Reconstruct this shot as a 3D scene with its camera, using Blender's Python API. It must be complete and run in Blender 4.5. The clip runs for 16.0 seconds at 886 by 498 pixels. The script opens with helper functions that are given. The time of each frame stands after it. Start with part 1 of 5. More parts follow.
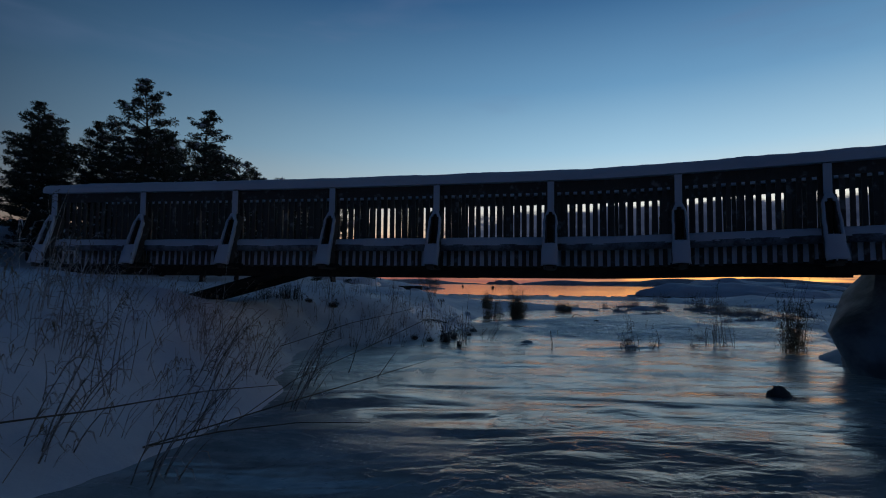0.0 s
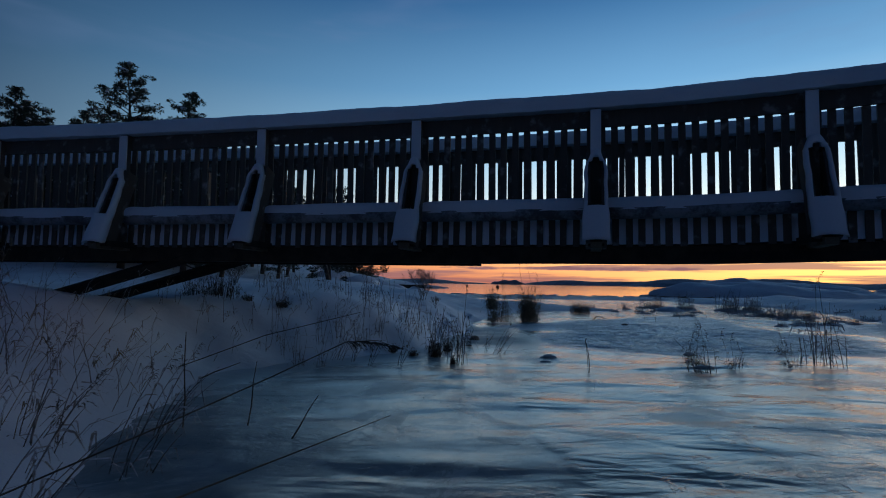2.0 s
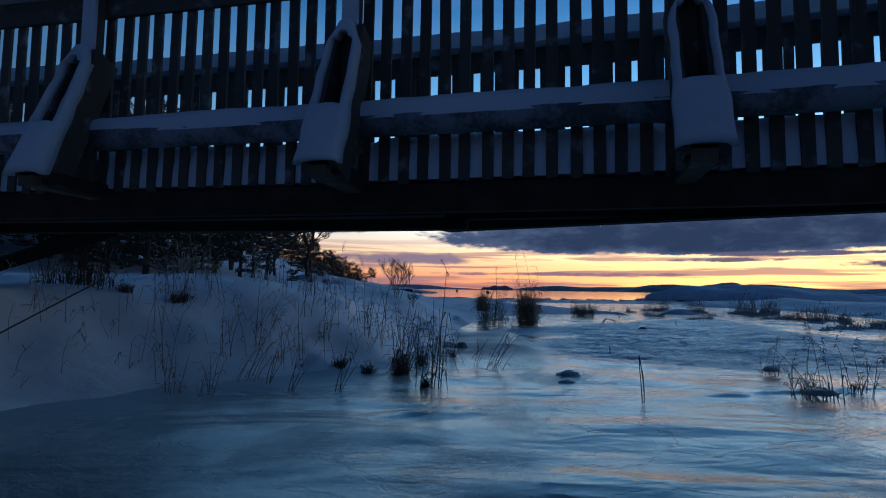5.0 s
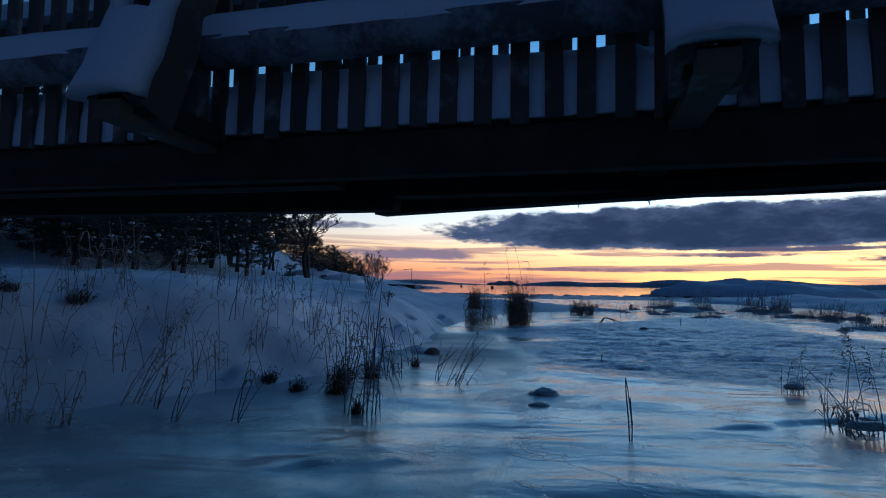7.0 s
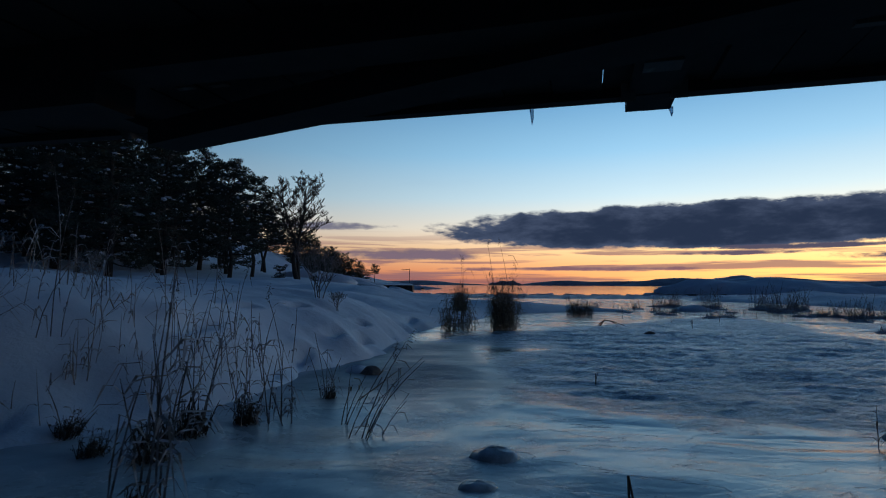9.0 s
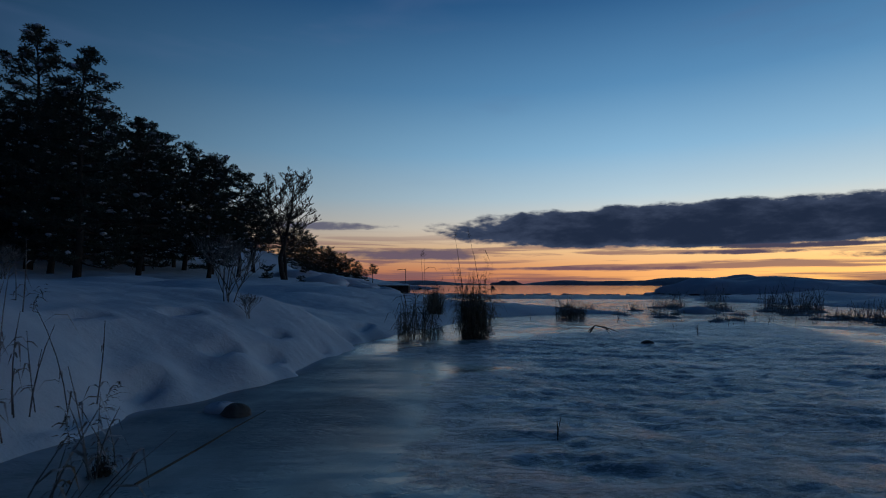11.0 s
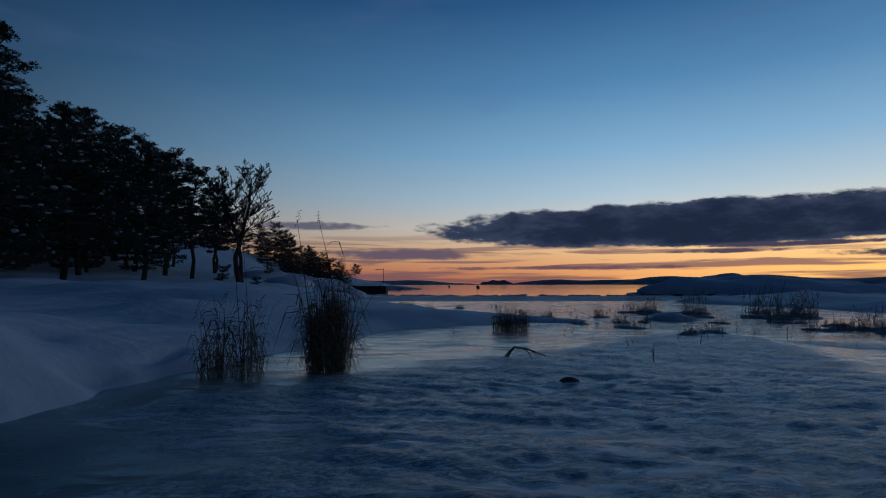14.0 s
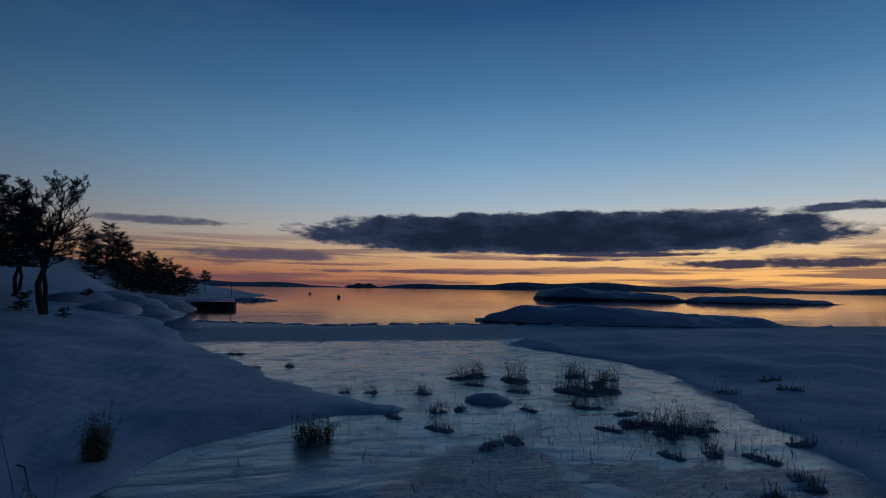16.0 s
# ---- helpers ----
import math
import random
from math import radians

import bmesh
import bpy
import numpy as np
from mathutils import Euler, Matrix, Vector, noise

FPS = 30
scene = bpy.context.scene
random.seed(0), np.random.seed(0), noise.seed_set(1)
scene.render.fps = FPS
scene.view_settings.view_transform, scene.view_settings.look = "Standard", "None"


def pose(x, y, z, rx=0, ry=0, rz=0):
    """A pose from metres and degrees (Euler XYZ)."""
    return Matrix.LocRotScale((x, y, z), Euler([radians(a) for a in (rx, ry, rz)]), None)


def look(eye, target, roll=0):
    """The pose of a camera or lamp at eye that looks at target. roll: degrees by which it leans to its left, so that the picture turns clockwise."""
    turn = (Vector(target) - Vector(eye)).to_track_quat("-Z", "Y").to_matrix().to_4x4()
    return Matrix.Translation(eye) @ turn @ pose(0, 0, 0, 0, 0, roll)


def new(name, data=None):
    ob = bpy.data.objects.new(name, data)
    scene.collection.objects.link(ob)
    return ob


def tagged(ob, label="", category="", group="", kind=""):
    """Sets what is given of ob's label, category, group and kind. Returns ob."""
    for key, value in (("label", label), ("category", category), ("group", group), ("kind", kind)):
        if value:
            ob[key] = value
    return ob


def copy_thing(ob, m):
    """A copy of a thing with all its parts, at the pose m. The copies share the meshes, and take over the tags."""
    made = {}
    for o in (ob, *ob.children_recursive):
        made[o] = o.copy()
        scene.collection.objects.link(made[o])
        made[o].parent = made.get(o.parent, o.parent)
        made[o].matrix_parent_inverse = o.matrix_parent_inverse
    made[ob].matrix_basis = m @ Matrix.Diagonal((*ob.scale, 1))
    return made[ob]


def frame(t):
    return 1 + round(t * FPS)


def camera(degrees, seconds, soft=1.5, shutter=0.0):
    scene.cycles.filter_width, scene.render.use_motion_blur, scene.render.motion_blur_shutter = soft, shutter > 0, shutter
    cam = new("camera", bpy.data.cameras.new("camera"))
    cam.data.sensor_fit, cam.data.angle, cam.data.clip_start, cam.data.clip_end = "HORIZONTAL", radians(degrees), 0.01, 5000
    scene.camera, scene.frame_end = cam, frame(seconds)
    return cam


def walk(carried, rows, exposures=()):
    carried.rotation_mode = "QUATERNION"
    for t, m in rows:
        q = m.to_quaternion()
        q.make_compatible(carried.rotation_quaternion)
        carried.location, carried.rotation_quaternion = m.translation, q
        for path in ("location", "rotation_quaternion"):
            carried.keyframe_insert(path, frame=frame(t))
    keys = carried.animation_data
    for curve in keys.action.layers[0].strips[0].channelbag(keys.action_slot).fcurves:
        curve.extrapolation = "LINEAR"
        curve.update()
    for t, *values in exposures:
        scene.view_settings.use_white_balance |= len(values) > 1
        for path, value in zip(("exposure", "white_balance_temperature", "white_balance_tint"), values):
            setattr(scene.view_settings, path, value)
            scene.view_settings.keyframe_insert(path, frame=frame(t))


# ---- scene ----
cam = camera(78.4, 16.0, soft=1.05, shutter=0.15)
PATH = [
    (0, (-0.57, -3.659, 1.156), (-0.601, -1.663, 1.284), 0.7),
    (0.5, (-0.46, -2.776, 1.08), (-0.515, -0.781, 1.205), 0.9),
    (1, (-0.438, -1.964, 1.059), (-0.493, 0.031, 1.183), 1.0),
    (1.5, (-0.45, -1.214, 1.05), (-0.49, 0.782, 1.176), 0.8),
    (2, (-0.384, -0.535, 1.046), (-0.432, 1.46, 1.172), 0.9),
    (2.5, (-0.363, 0.027, 1.056), (-0.409, 2.022, 1.178), 0.9),
    (3, (-0.372, 0.52, 1.039), (-0.408, 2.515, 1.164), 0.9),
    (3.5, (-0.375, 0.983, 0.913), (-0.402, 2.979, 1.04), 0.8),
    (4, (-0.416, 1.425, 0.824), (-0.416, 3.419, 0.971), 0.6),
    (4.2, (-0.4, 1.571, 0.811), (-0.399, 3.566, 0.962), 0.7),
    (6.5, (0.143, 2.77, 0.846), (0.11, 4.765, 0.979), 0.9),
    (7, (0.227, 3.054, 0.854), (0.195, 5.05, 0.984), 0.9),
    (7.5, (0.299, 3.414, 0.841), (0.265, 5.409, 0.973), 0.7),
    (8, (0.38, 3.817, 0.845), (0.345, 5.812, 0.977), 0.4),
    (8.5, (0.547, 4.299, 0.84), (0.511, 6.294, 0.971), 0.5),
    (9, (0.777, 4.765, 0.827), (0.738, 6.76, 0.959), 0.3),
    (11.5, (1.588, 6.904, 0.834), (1.544, 8.899, 0.966), 0.1),
    (12, (1.792, 7.452, 0.843), (1.748, 9.447, 0.974), -0.0),
    (12.5, (2.059, 7.963, 0.842), (2.014, 9.959, 0.973), 0.0),
    (13, (2.363, 8.414, 0.849), (2.32, 10.409, 0.98), -0.1),
    (13.5, (2.711, 8.83, 0.852), (2.668, 10.825, 0.981), -0.2),
    (14, (3.052, 9.178, 0.92), (3.044, 11.173, 1.051), -0.1),
    (14.5, (3.286, 9.352, 1.242), (3.408, 11.344, 1.378), 0.1),
    (15, (3.37, 9.392, 1.811), (3.628, 11.371, 1.946), 0.2),
    (15.5, (3.678, 9.412, 2.406), (4.061, 11.37, 2.546), 0.5),
    (16, (4.237, 9.498, 2.975), (4.712, 11.435, 3.12), 0.8),
]
walk(cam, [(t, look(eye, target, roll)) for t, eye, target, roll in PATH],
     [(0, 0.4, 7250, 15), (2.0, 0.75, 6900, 13), (4.2, 1.05, 6350, 11), (6.5, 1.05, 5750, 9), (8.5, 0.75, 6250, 10), (9.2, 0.5, 6600, 11), (11.3, 0.05, 6350, 12), (13.5, 0.0, 6250, 13), (16, -0.4, 6000, 15)])

# ---- sky and light: dusk, the sun just below the horizon ahead to the right ----


def lin(r, g, b):
    return tuple((c / 12.92 if c <= 0.04045 else ((c + 0.055) / 1.055) ** 2.4) for c in (r / 255, g / 255, b / 255))


class Nodes:
    """Short calls for a node tree."""

    def __init__(self, tree):
        self.tree = tree
        tree.nodes.clear()

    def add(self, kind, **inputs):
        n = self.tree.nodes.new(kind)
        for k, v in inputs.items():
            key = int(k[1:]) if k[0] == "i" and k[1:].isdigit() else k.replace("_", " ")
            self.put(n.inputs[key], v)
        return n

    def put(self, socket, v):
        if isinstance(v, bpy.types.NodeSocket):
            self.tree.links.new(v, socket)
        else:
            socket.default_value = v

    def math(self, op, a, b=0.0, c=0.0, clamp=False):
        n = self.add("ShaderNodeMath", i0=a, i1=b, i2=c)
        n.operation, n.use_clamp = op, clamp
        return n.outputs[0]

    def ramp(self, fac, stops, mode="LINEAR"):
        n = self.add("ShaderNodeValToRGB", i0=fac)
        n.color_ramp.interpolation = mode
        el = n.color_ramp.elements
        while len(el) < len(stops):
            el.new(0.5)
        for e, (p, c) in zip(el, stops):
            e.position = p
            e.color = (*c, 1) if not isinstance(c, (int, float)) else (c, c, c, 1)
        return n.outputs[0]

    def mix(self, fac, a, b, blend="MIX"):
        n = self.tree.nodes.new("ShaderNodeMix")
        n.data_type, n.blend_type = "RGBA", blend
        self.put(n.inputs[0], fac)
        for s, v in ((n.inputs[6], a), (n.inputs[7], b)):
            self.put(s, (*v, 1) if isinstance(v, tuple) and len(v) == 3 else v)
        return n.outputs[2]

    def noise(self, vec, scale, detail=3.0, rough=0.55, distort=0.0):
        n = self.add("ShaderNodeTexNoise", Scale=scale, Detail=detail, Roughness=rough, Distortion=distort)
        if vec is not None:
            self.put(n.inputs["Vector"], vec)
        return n.outputs[0]

    def join(self, x, y, z=0.0):
        return self.add("ShaderNodeCombineXYZ", i0=x, i1=y, i2=z).outputs[0]

    def step(self, v, lo, hi):
        n = self.add("ShaderNodeMapRange", i0=v, i1=lo, i2=hi, i3=0.0, i4=1.0)
        n.interpolation_type = "SMOOTHSTEP"
        return n.outputs[0]


world = bpy.data.worlds.new("dusk_sky")
scene.world = world
world.use_nodes = True
W = Nodes(world.node_tree)
axes = W.add("ShaderNodeSeparateXYZ", i0=W.add("ShaderNodeTexCoord").outputs["Generated"])
az = W.math("MULTIPLY", W.math("ARCTAN2", axes.outputs[0], axes.outputs[1]), 57.2958)
el = W.math("MULTIPLY", W.math("ARCSINE", axes.outputs[2]), 57.2958)
up = W.math("DIVIDE", W.math("MAXIMUM", el, 0.0), 90.0, clamp=True)
SUN_AZ = 42.0
COOL = [(0, lin(18, 26, 42)), (0.06, lin(21, 35, 56)), (0.14, lin(21, 42, 67)), (0.3, lin(15, 39, 66)), (0.45, lin(9, 26, 49)), (1, lin(6, 18, 37))]
WARM = [(0, lin(180, 98, 80)), (0.018, lin(212, 140, 98)), (0.04, lin(226, 184, 138)), (0.065, lin(214, 206, 190)), (0.1, lin(172, 198, 210)),
        (0.15, lin(130, 176, 206)), (0.22, lin(86, 137, 177)), (0.31, lin(45, 91, 135)), (0.45, lin(18, 44, 76)), (1, lin(7, 20, 38))]
turn = W.math("COSINE", W.math("RADIANS", W.math("SUBTRACT", az, SUN_AZ)))
warmth = W.math("MULTIPLY_ADD", turn, 1.04, 0.04, clamp=True)
sky = W.mix(warmth, W.ramp(up, COOL), W.ramp(up, WARM))
# the glow over the sunken sun
da = W.math("DIVIDE", W.math("SUBTRACT", az, SUN_AZ), 26.0)
glow = W.math("MULTIPLY", W.math("POWER", 2.718, W.math("MULTIPLY", W.math("MULTIPLY", da, da), -1.0)),
              W.math("POWER", 2.718, W.math("DIVIDE", W.math("MAXIMUM", el, 0.0), -3.8)))
sky = W.mix(1.0, sky, W.mix(glow, (0.0, 0.0, 0.0), (0.95, 0.6, 0.1)), "ADD")
# low streaks of cloud
streak = W.noise(W.join(W.math("MULTIPLY", az, 0.06), W.math("MULTIPLY", el, 1.3), 3.1), 1.0, 5.0, 0.55, 0.6)
low = W.math("MULTIPLY", W.step(el, 0.0, 0.8), W.math("SUBTRACT", 1.0, W.step(el, 2.8, 6.5)))
sky = W.mix(W.math("MULTIPLY", W.math("MULTIPLY", W.step(streak, 0.47, 0.6), low), 0.8), sky, lin(112, 84, 92))
haze = W.math("SUBTRACT", 1.0, W.step(el, 0.1, 1.5))
sky = W.mix(W.math("MULTIPLY", haze, W.step(W.noise(W.join(W.math("MULTIPLY", az, 0.07), W.math("MULTIPLY", el, 1.4), 9.0), 1.0, 3.0), 0.42, 0.6)), sky, lin(128, 84, 82))
# high faint veil
veil = W.noise(W.join(W.math("MULTIPLY", az, 0.03), W.math("MULTIPLY", el, 0.16), 5.0), 1.0, 4.0, 0.55, 0.4)
sky = W.mix(W.math("MULTIPLY", W.math("MULTIPLY", W.step(veil, 0.55, 0.75), W.step(el, 9.0, 14.0)), 0.25), sky, lin(84, 104, 140))
# the bank of dark cloud and two small ones
puff = W.math("SUBTRACT", W.noise(W.join(W.math("MULTIPLY", az, 0.3), W.math("MULTIPLY", el, 0.85), 1.7), 1.0, 8.0, 0.62), 0.5)


def cloud_bank(sky, a0, e0, wa, we, ragged, dark, soft=0.35):
    u = W.math("DIVIDE", W.math("SUBTRACT", az, a0), wa)
    v = W.math("DIVIDE", W.math("SUBTRACT", el, e0), we)
    v = W.math("MULTIPLY", v, W.math("ADD", 1.0, W.math("MULTIPLY", W.math("LESS_THAN", v, 0.0), 0.35)))
    r = W.math("ADD", W.math("POWER", W.math("ABSOLUTE", u), 2.0), W.math("POWER", W.math("ABSOLUTE", v), 2.2))
    f = W.math("ADD", W.math("SUBTRACT", 1.0, r), W.math("MULTIPLY", puff, ragged))
    body = W.mix(W.step(W.math("ADD", f, W.math("MULTIPLY", puff, 0.8)), -0.1, 1.0), lin(60, 71, 93), dark)
    return W.mix(W.step(f, 0.0, soft), sky, body)


sky = cloud_bank(sky, 25.0, 5.5, 28.5, 2.7, 1.3, lin(30, 41, 61), 0.3)
sky = cloud_bank(sky, -13.5, 6.0, 7.0, 0.55, 3.4, lin(98, 98, 112), 1.0)
sky = cloud_bank(sky, 47.0, 2.6, 13.0, 0.6, 3.0, lin(74, 66, 80), 0.8)
sky = cloud_bank(sky, 52.0, 7.4, 11.0, 0.5, 3.2, lin(66, 76, 98), 0.9)
sky = cloud_bank(sky, 27.0, 3.1, 6.0, 0.28, 3.0, lin(84, 72, 86), 0.9)
sky = cloud_bank(sky, 12.0, 1.7, 14.0, 0.3, 3.2, lin(110, 80, 88), 1.0)
sky = cloud_bank(sky, -5.0, 3.1, 9.5, 0.85, 2.4, lin(104, 88, 100), 0.9)
sky = cloud_bank(sky, 33.0, 3.6, 9.0, 0.32, 3.0, lin(70, 66, 82), 0.8)
background = W.add("ShaderNodeBackground", Color=sky, Strength=1.0)
W.tree.links.new(background.outputs[0], W.add("ShaderNodeOutputWorld").inputs[0])
# the last direct glow from the sunset sky
dusk = new("sunset_light", bpy.data.lights.new("sunset_light", "SUN"))
dusk.data.energy, dusk.data.angle, dusk.data.color = 0.012, radians(20), (1.0, 0.6, 0.35)
dusk.matrix_world = look((0, 0, 0), (-math.sin(radians(SUN_AZ)), -math.cos(radians(SUN_AZ)), -math.tan(radians(4))))

# ---- materials ----


def material(name, colour, rough, metal=0.0):
    m = bpy.data.materials.new(name)
    m.use_nodes = True
    n = Nodes(m.node_tree)
    b = n.add("ShaderNodeBsdfPrincipled")
    b.inputs["Roughness"].default_value, b.inputs["Metallic"].default_value = rough, metal
    b.inputs["Base Color"].default_value = (*colour, 1)
    n.tree.links.new(b.outputs[0], n.add("ShaderNodeOutputMaterial").inputs[0])
    place = n.add("ShaderNodeTexCoord").outputs["Object"]
    world_place = n.add("ShaderNodeNewGeometry").outputs["Position"]
    return m, n, b, place, world_place


def bump(n, b, height, strength=0.3, distance=0.02):
    k = n.add("ShaderNodeBump", Strength=strength, Distance=distance, Height=height)
    n.put(b.inputs["Normal"], k.outputs[0])


def make_snow():
    m, n, b, _, p = material("snow", (0.78, 0.8, 0.83), 0.7)
    drift, lumps, grain, fine = n.noise(p, 1.1, 3), n.noise(p, 5.5, 4, 0.55), n.noise(p, 42, 4, 0.65), n.noise(p, 160, 2)
    base = n.mix(n.step(n.noise(p, 0.7, 5), 0.3, 0.75), (0.58, 0.65, 0.74), (0.73, 0.79, 0.86))
    n.put(b.inputs["Base Color"], n.mix(n.math("MULTIPLY", n.step(grain, 0.55, 0.7), 0.2), base, (0.5, 0.55, 0.62)))
    rise = n.math("ADD", n.math("MULTIPLY", drift, 0.8), n.math("MULTIPLY", lumps, 0.22))
    bump(n, b, n.math("ADD", rise, n.math("ADD", n.math("MULTIPLY", grain, 0.05), n.math("MULTIPLY", fine, 0.015))), 0.6, 0.12)
    return m


def make_ice():
    """Lake ice; attributes tell where refrozen slush, the older shelf along the bank, and blown snow lie."""
    m, n, b, _, p = material("lake_ice", (0.2, 0.27, 0.3), 0.2)
    b.inputs["IOR"].default_value = 1.5

    def stored(name):
        a = n.add("ShaderNodeAttribute")
        a.attribute_name = name
        return a.outputs["Fac"]

    def drawn(x, y, turn, scale, detail, rough, distort=0.0):
        v = n.add("ShaderNodeMapping", Vector=p, Scale=(x, y, 1.0), Rotation=(0, 0, radians(turn))).outputs[0]
        return n.noise(v, scale, detail, rough, distort)

    def times(a, c):
        return n.math("MULTIPLY", a, c)

    y = n.add("ShaderNodeSeparateXYZ", i0=p).outputs[1]
    slush = n.step(n.math("ADD", stored("slush"), times(n.math("SUBTRACT", n.noise(p, 1.4, 6, 0.65), 0.5), 1.1)), 0.36, 0.62)
    shelf = times(stored("shelf"), n.math("MULTIPLY_ADD", n.step(y, 8.0, 9.5), 0.3, 0.65))
    dust = n.step(n.math("ADD", stored("dust"), times(n.math("SUBTRACT", n.noise(p, 0.9, 6, 0.65, 0.6), 0.5), 1.1)), 0.3, 0.95)
    # smooth glazed ice with darker windows, frost blooms and specks
    window = n.step(drawn(0.55, 1.3, -8, 0.8, 6, 0.6, 1.0), 0.42, 0.58)
    bloom = n.step(n.noise(p, 0.8, 7, 0.7, 0.7), 0.5, 0.62)
    speck = n.step(n.noise(p, 24, 2), 0.66, 0.71)
    stain = n.step(n.noise(p, 1.3, 5, 0.7, 1.2), 0.57, 0.7)
    clear = n.mix(n.step(n.noise(p, 0.35, 5, 0.6, 0.8), 0.38, 0.62), (0.42, 0.51, 0.51), (0.62, 0.71, 0.7))
    clear = n.mix(times(window, 0.5), clear, (0.2, 0.28, 0.3))
    clear = n.mix(times(bloom, 0.4), clear, (0.6, 0.69, 0.73))
    clear = n.mix(times(stain, 0.45), clear, (0.12, 0.15, 0.15))
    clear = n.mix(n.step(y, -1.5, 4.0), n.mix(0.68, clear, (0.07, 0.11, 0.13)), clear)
    clear = n.mix(times(n.step(y, 8.0, 11.0), 0.65), clear, (0.14, 0.2, 0.24))
    shallow = n.step(drawn(0.6, 1.5, 5, 1.5, 6, 0.68, 0.5), 0.53, 0.58)
    clear = n.mix(times(times(shallow, n.step(y, 16.0, 20.0)), 0.75), clear, (0.07, 0.1, 0.13))
    # lobed sheets frozen over one another, with thin rims
    lobes = drawn(0.75, 1.25, 20, 1.0, 7, 0.58, 0.4)
    rims = n.math("SUBTRACT", 1.0, n.step(n.math("ABSOLUTE", n.math("SUBTRACT", lobes, 0.5)), 0.003, 0.009))
    clear = n.mix(times(n.step(lobes, 0.498, 0.503), 0.38), clear, (0.24, 0.32, 0.34))
    clear = n.mix(times(rims, 0.4), clear, (0.66, 0.73, 0.75))
    mottle = n.step(n.noise(p, 6.5, 6, 0.68, 0.6), 0.47, 0.6)
    clear = n.mix(times(mottle, 0.25), clear, (0.24, 0.31, 0.33))
    # the older shelf: dull, finely rippled, mottled
    ripples = drawn(1.0, 2.2, -20, 7.0, 4, 0.62, 1.3)
    old = n.mix(n.step(n.noise(p, 1.7, 6, 0.66, 0.8), 0.4, 0.62), (0.25, 0.31, 0.34), (0.47, 0.53, 0.56))
    old = n.mix(times(mottle, 0.3), old, (0.22, 0.28, 0.31))
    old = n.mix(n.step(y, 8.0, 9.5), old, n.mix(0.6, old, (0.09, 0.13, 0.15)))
    old = n.mix(times(n.step(ripples, 0.58, 0.68), 0.2), old, (0.5, 0.57, 0.62))
    # refrozen slush: ridged and granular
    ridges = drawn(0.55, 1.8, -13, 3.4, 9, 0.7, 0.6)
    grain = drawn(1.0, 1.6, -14, 22, 4, 0.7)
    crust = n.mix(n.step(grain, 0.47, 0.55), (0.2, 0.28, 0.34), (0.62, 0.71, 0.78))
    crust = n.mix(times(n.step(drawn(0.5, 1.6, -13, 1.6, 5, 0.6), 0.42, 0.56), 0.35), crust, (0.17, 0.24, 0.31))
    # besides frost, these pale streaks paint sky glints onto the ridges
    rime = times(n.step(ridges, 0.49, 0.55), n.step(n.noise(p, 0.55, 4, 0.6), 0.36, 0.52))
    crust = n.mix(times(rime, 0.9), crust, (0.78, 0.85, 0.91))
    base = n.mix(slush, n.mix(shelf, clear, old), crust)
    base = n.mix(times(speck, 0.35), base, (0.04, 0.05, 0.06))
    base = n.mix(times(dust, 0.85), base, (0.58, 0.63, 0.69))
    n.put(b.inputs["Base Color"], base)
    gloss = n.math("ADD", n.math("MULTIPLY_ADD", bloom, 0.15, 0.2), times(window, -0.06))
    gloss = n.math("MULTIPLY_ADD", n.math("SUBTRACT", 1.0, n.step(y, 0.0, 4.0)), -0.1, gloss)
    gloss = n.math("ADD", gloss, n.math("ADD", n.math("MULTIPLY_ADD", n.step(y, 8.0, 9.5), times(shelf, 0.25), times(shelf, 0.05)), times(slush, 0.15)))
    n.put(b.inputs["Roughness"], n.math("ADD", gloss, times(dust, 0.45)))
    sheet = n.math("MULTIPLY_ADD", n.step(lobes, 0.498, 0.503), -0.22, 1.0)
    sheet = times(sheet, n.math("MULTIPLY_ADD", n.math("MAXIMUM", rims, n.math("MAXIMUM", times(mottle, 0.6), times(shallow, n.step(y, 16.0, 20.0)))), -0.4, 1.0))
    level = n.math("MULTIPLY_ADD", n.math("MAXIMUM", slush, times(shelf, n.step(y, 8.0, 9.5))), -0.15, 0.85)
    n.put(b.inputs["Specular IOR Level"], times(times(level, sheet), n.math("MULTIPLY_ADD", dust, -0.8, 1.0)))
    swell = drawn(0.5, 1.35, -8, 1.15, 2, 0.45, 0.9)
    chop = drawn(0.55, 1.35, -8, 3.4, 3, 0.5, 1.6)
    calm = times(n.math("MULTIPLY_ADD", n.step(y, 4.5, 8.0), -0.35, 1.0), n.math("MULTIPLY_ADD", chop, 0.09, times(swell, 0.62)))
    calm = n.math("ADD", calm, n.math("ADD", times(drawn(0.8, 1.5, -15, 9, 4, 0.6, 0.8), 0.028), n.math("MULTIPLY_ADD", n.step(lobes, 0.496, 0.504), -0.03, times(bloom, 0.02))))
    dull = n.math("ADD", n.math("MULTIPLY_ADD", swell, 0.38, n.math("MULTIPLY_ADD", n.step(y, 4.5, 8.0), -0.09, 0.12)), times(times(ripples, n.step(n.noise(p, 0.8, 3), 0.45, 0.65)), 0.14))
    rough = n.math("ADD", times(ridges, 0.3), n.math("ADD", times(grain, 0.1), times(rime, 0.06)))
    height = n.math("ADD", times(calm, n.math("SUBTRACT", 1.0, shelf)), times(dull, shelf))
    height = n.math("ADD", times(height, n.math("SUBTRACT", 1.0, slush)), times(rough, slush))
    bump(n, b, height, 0.75, 0.1)
    return m


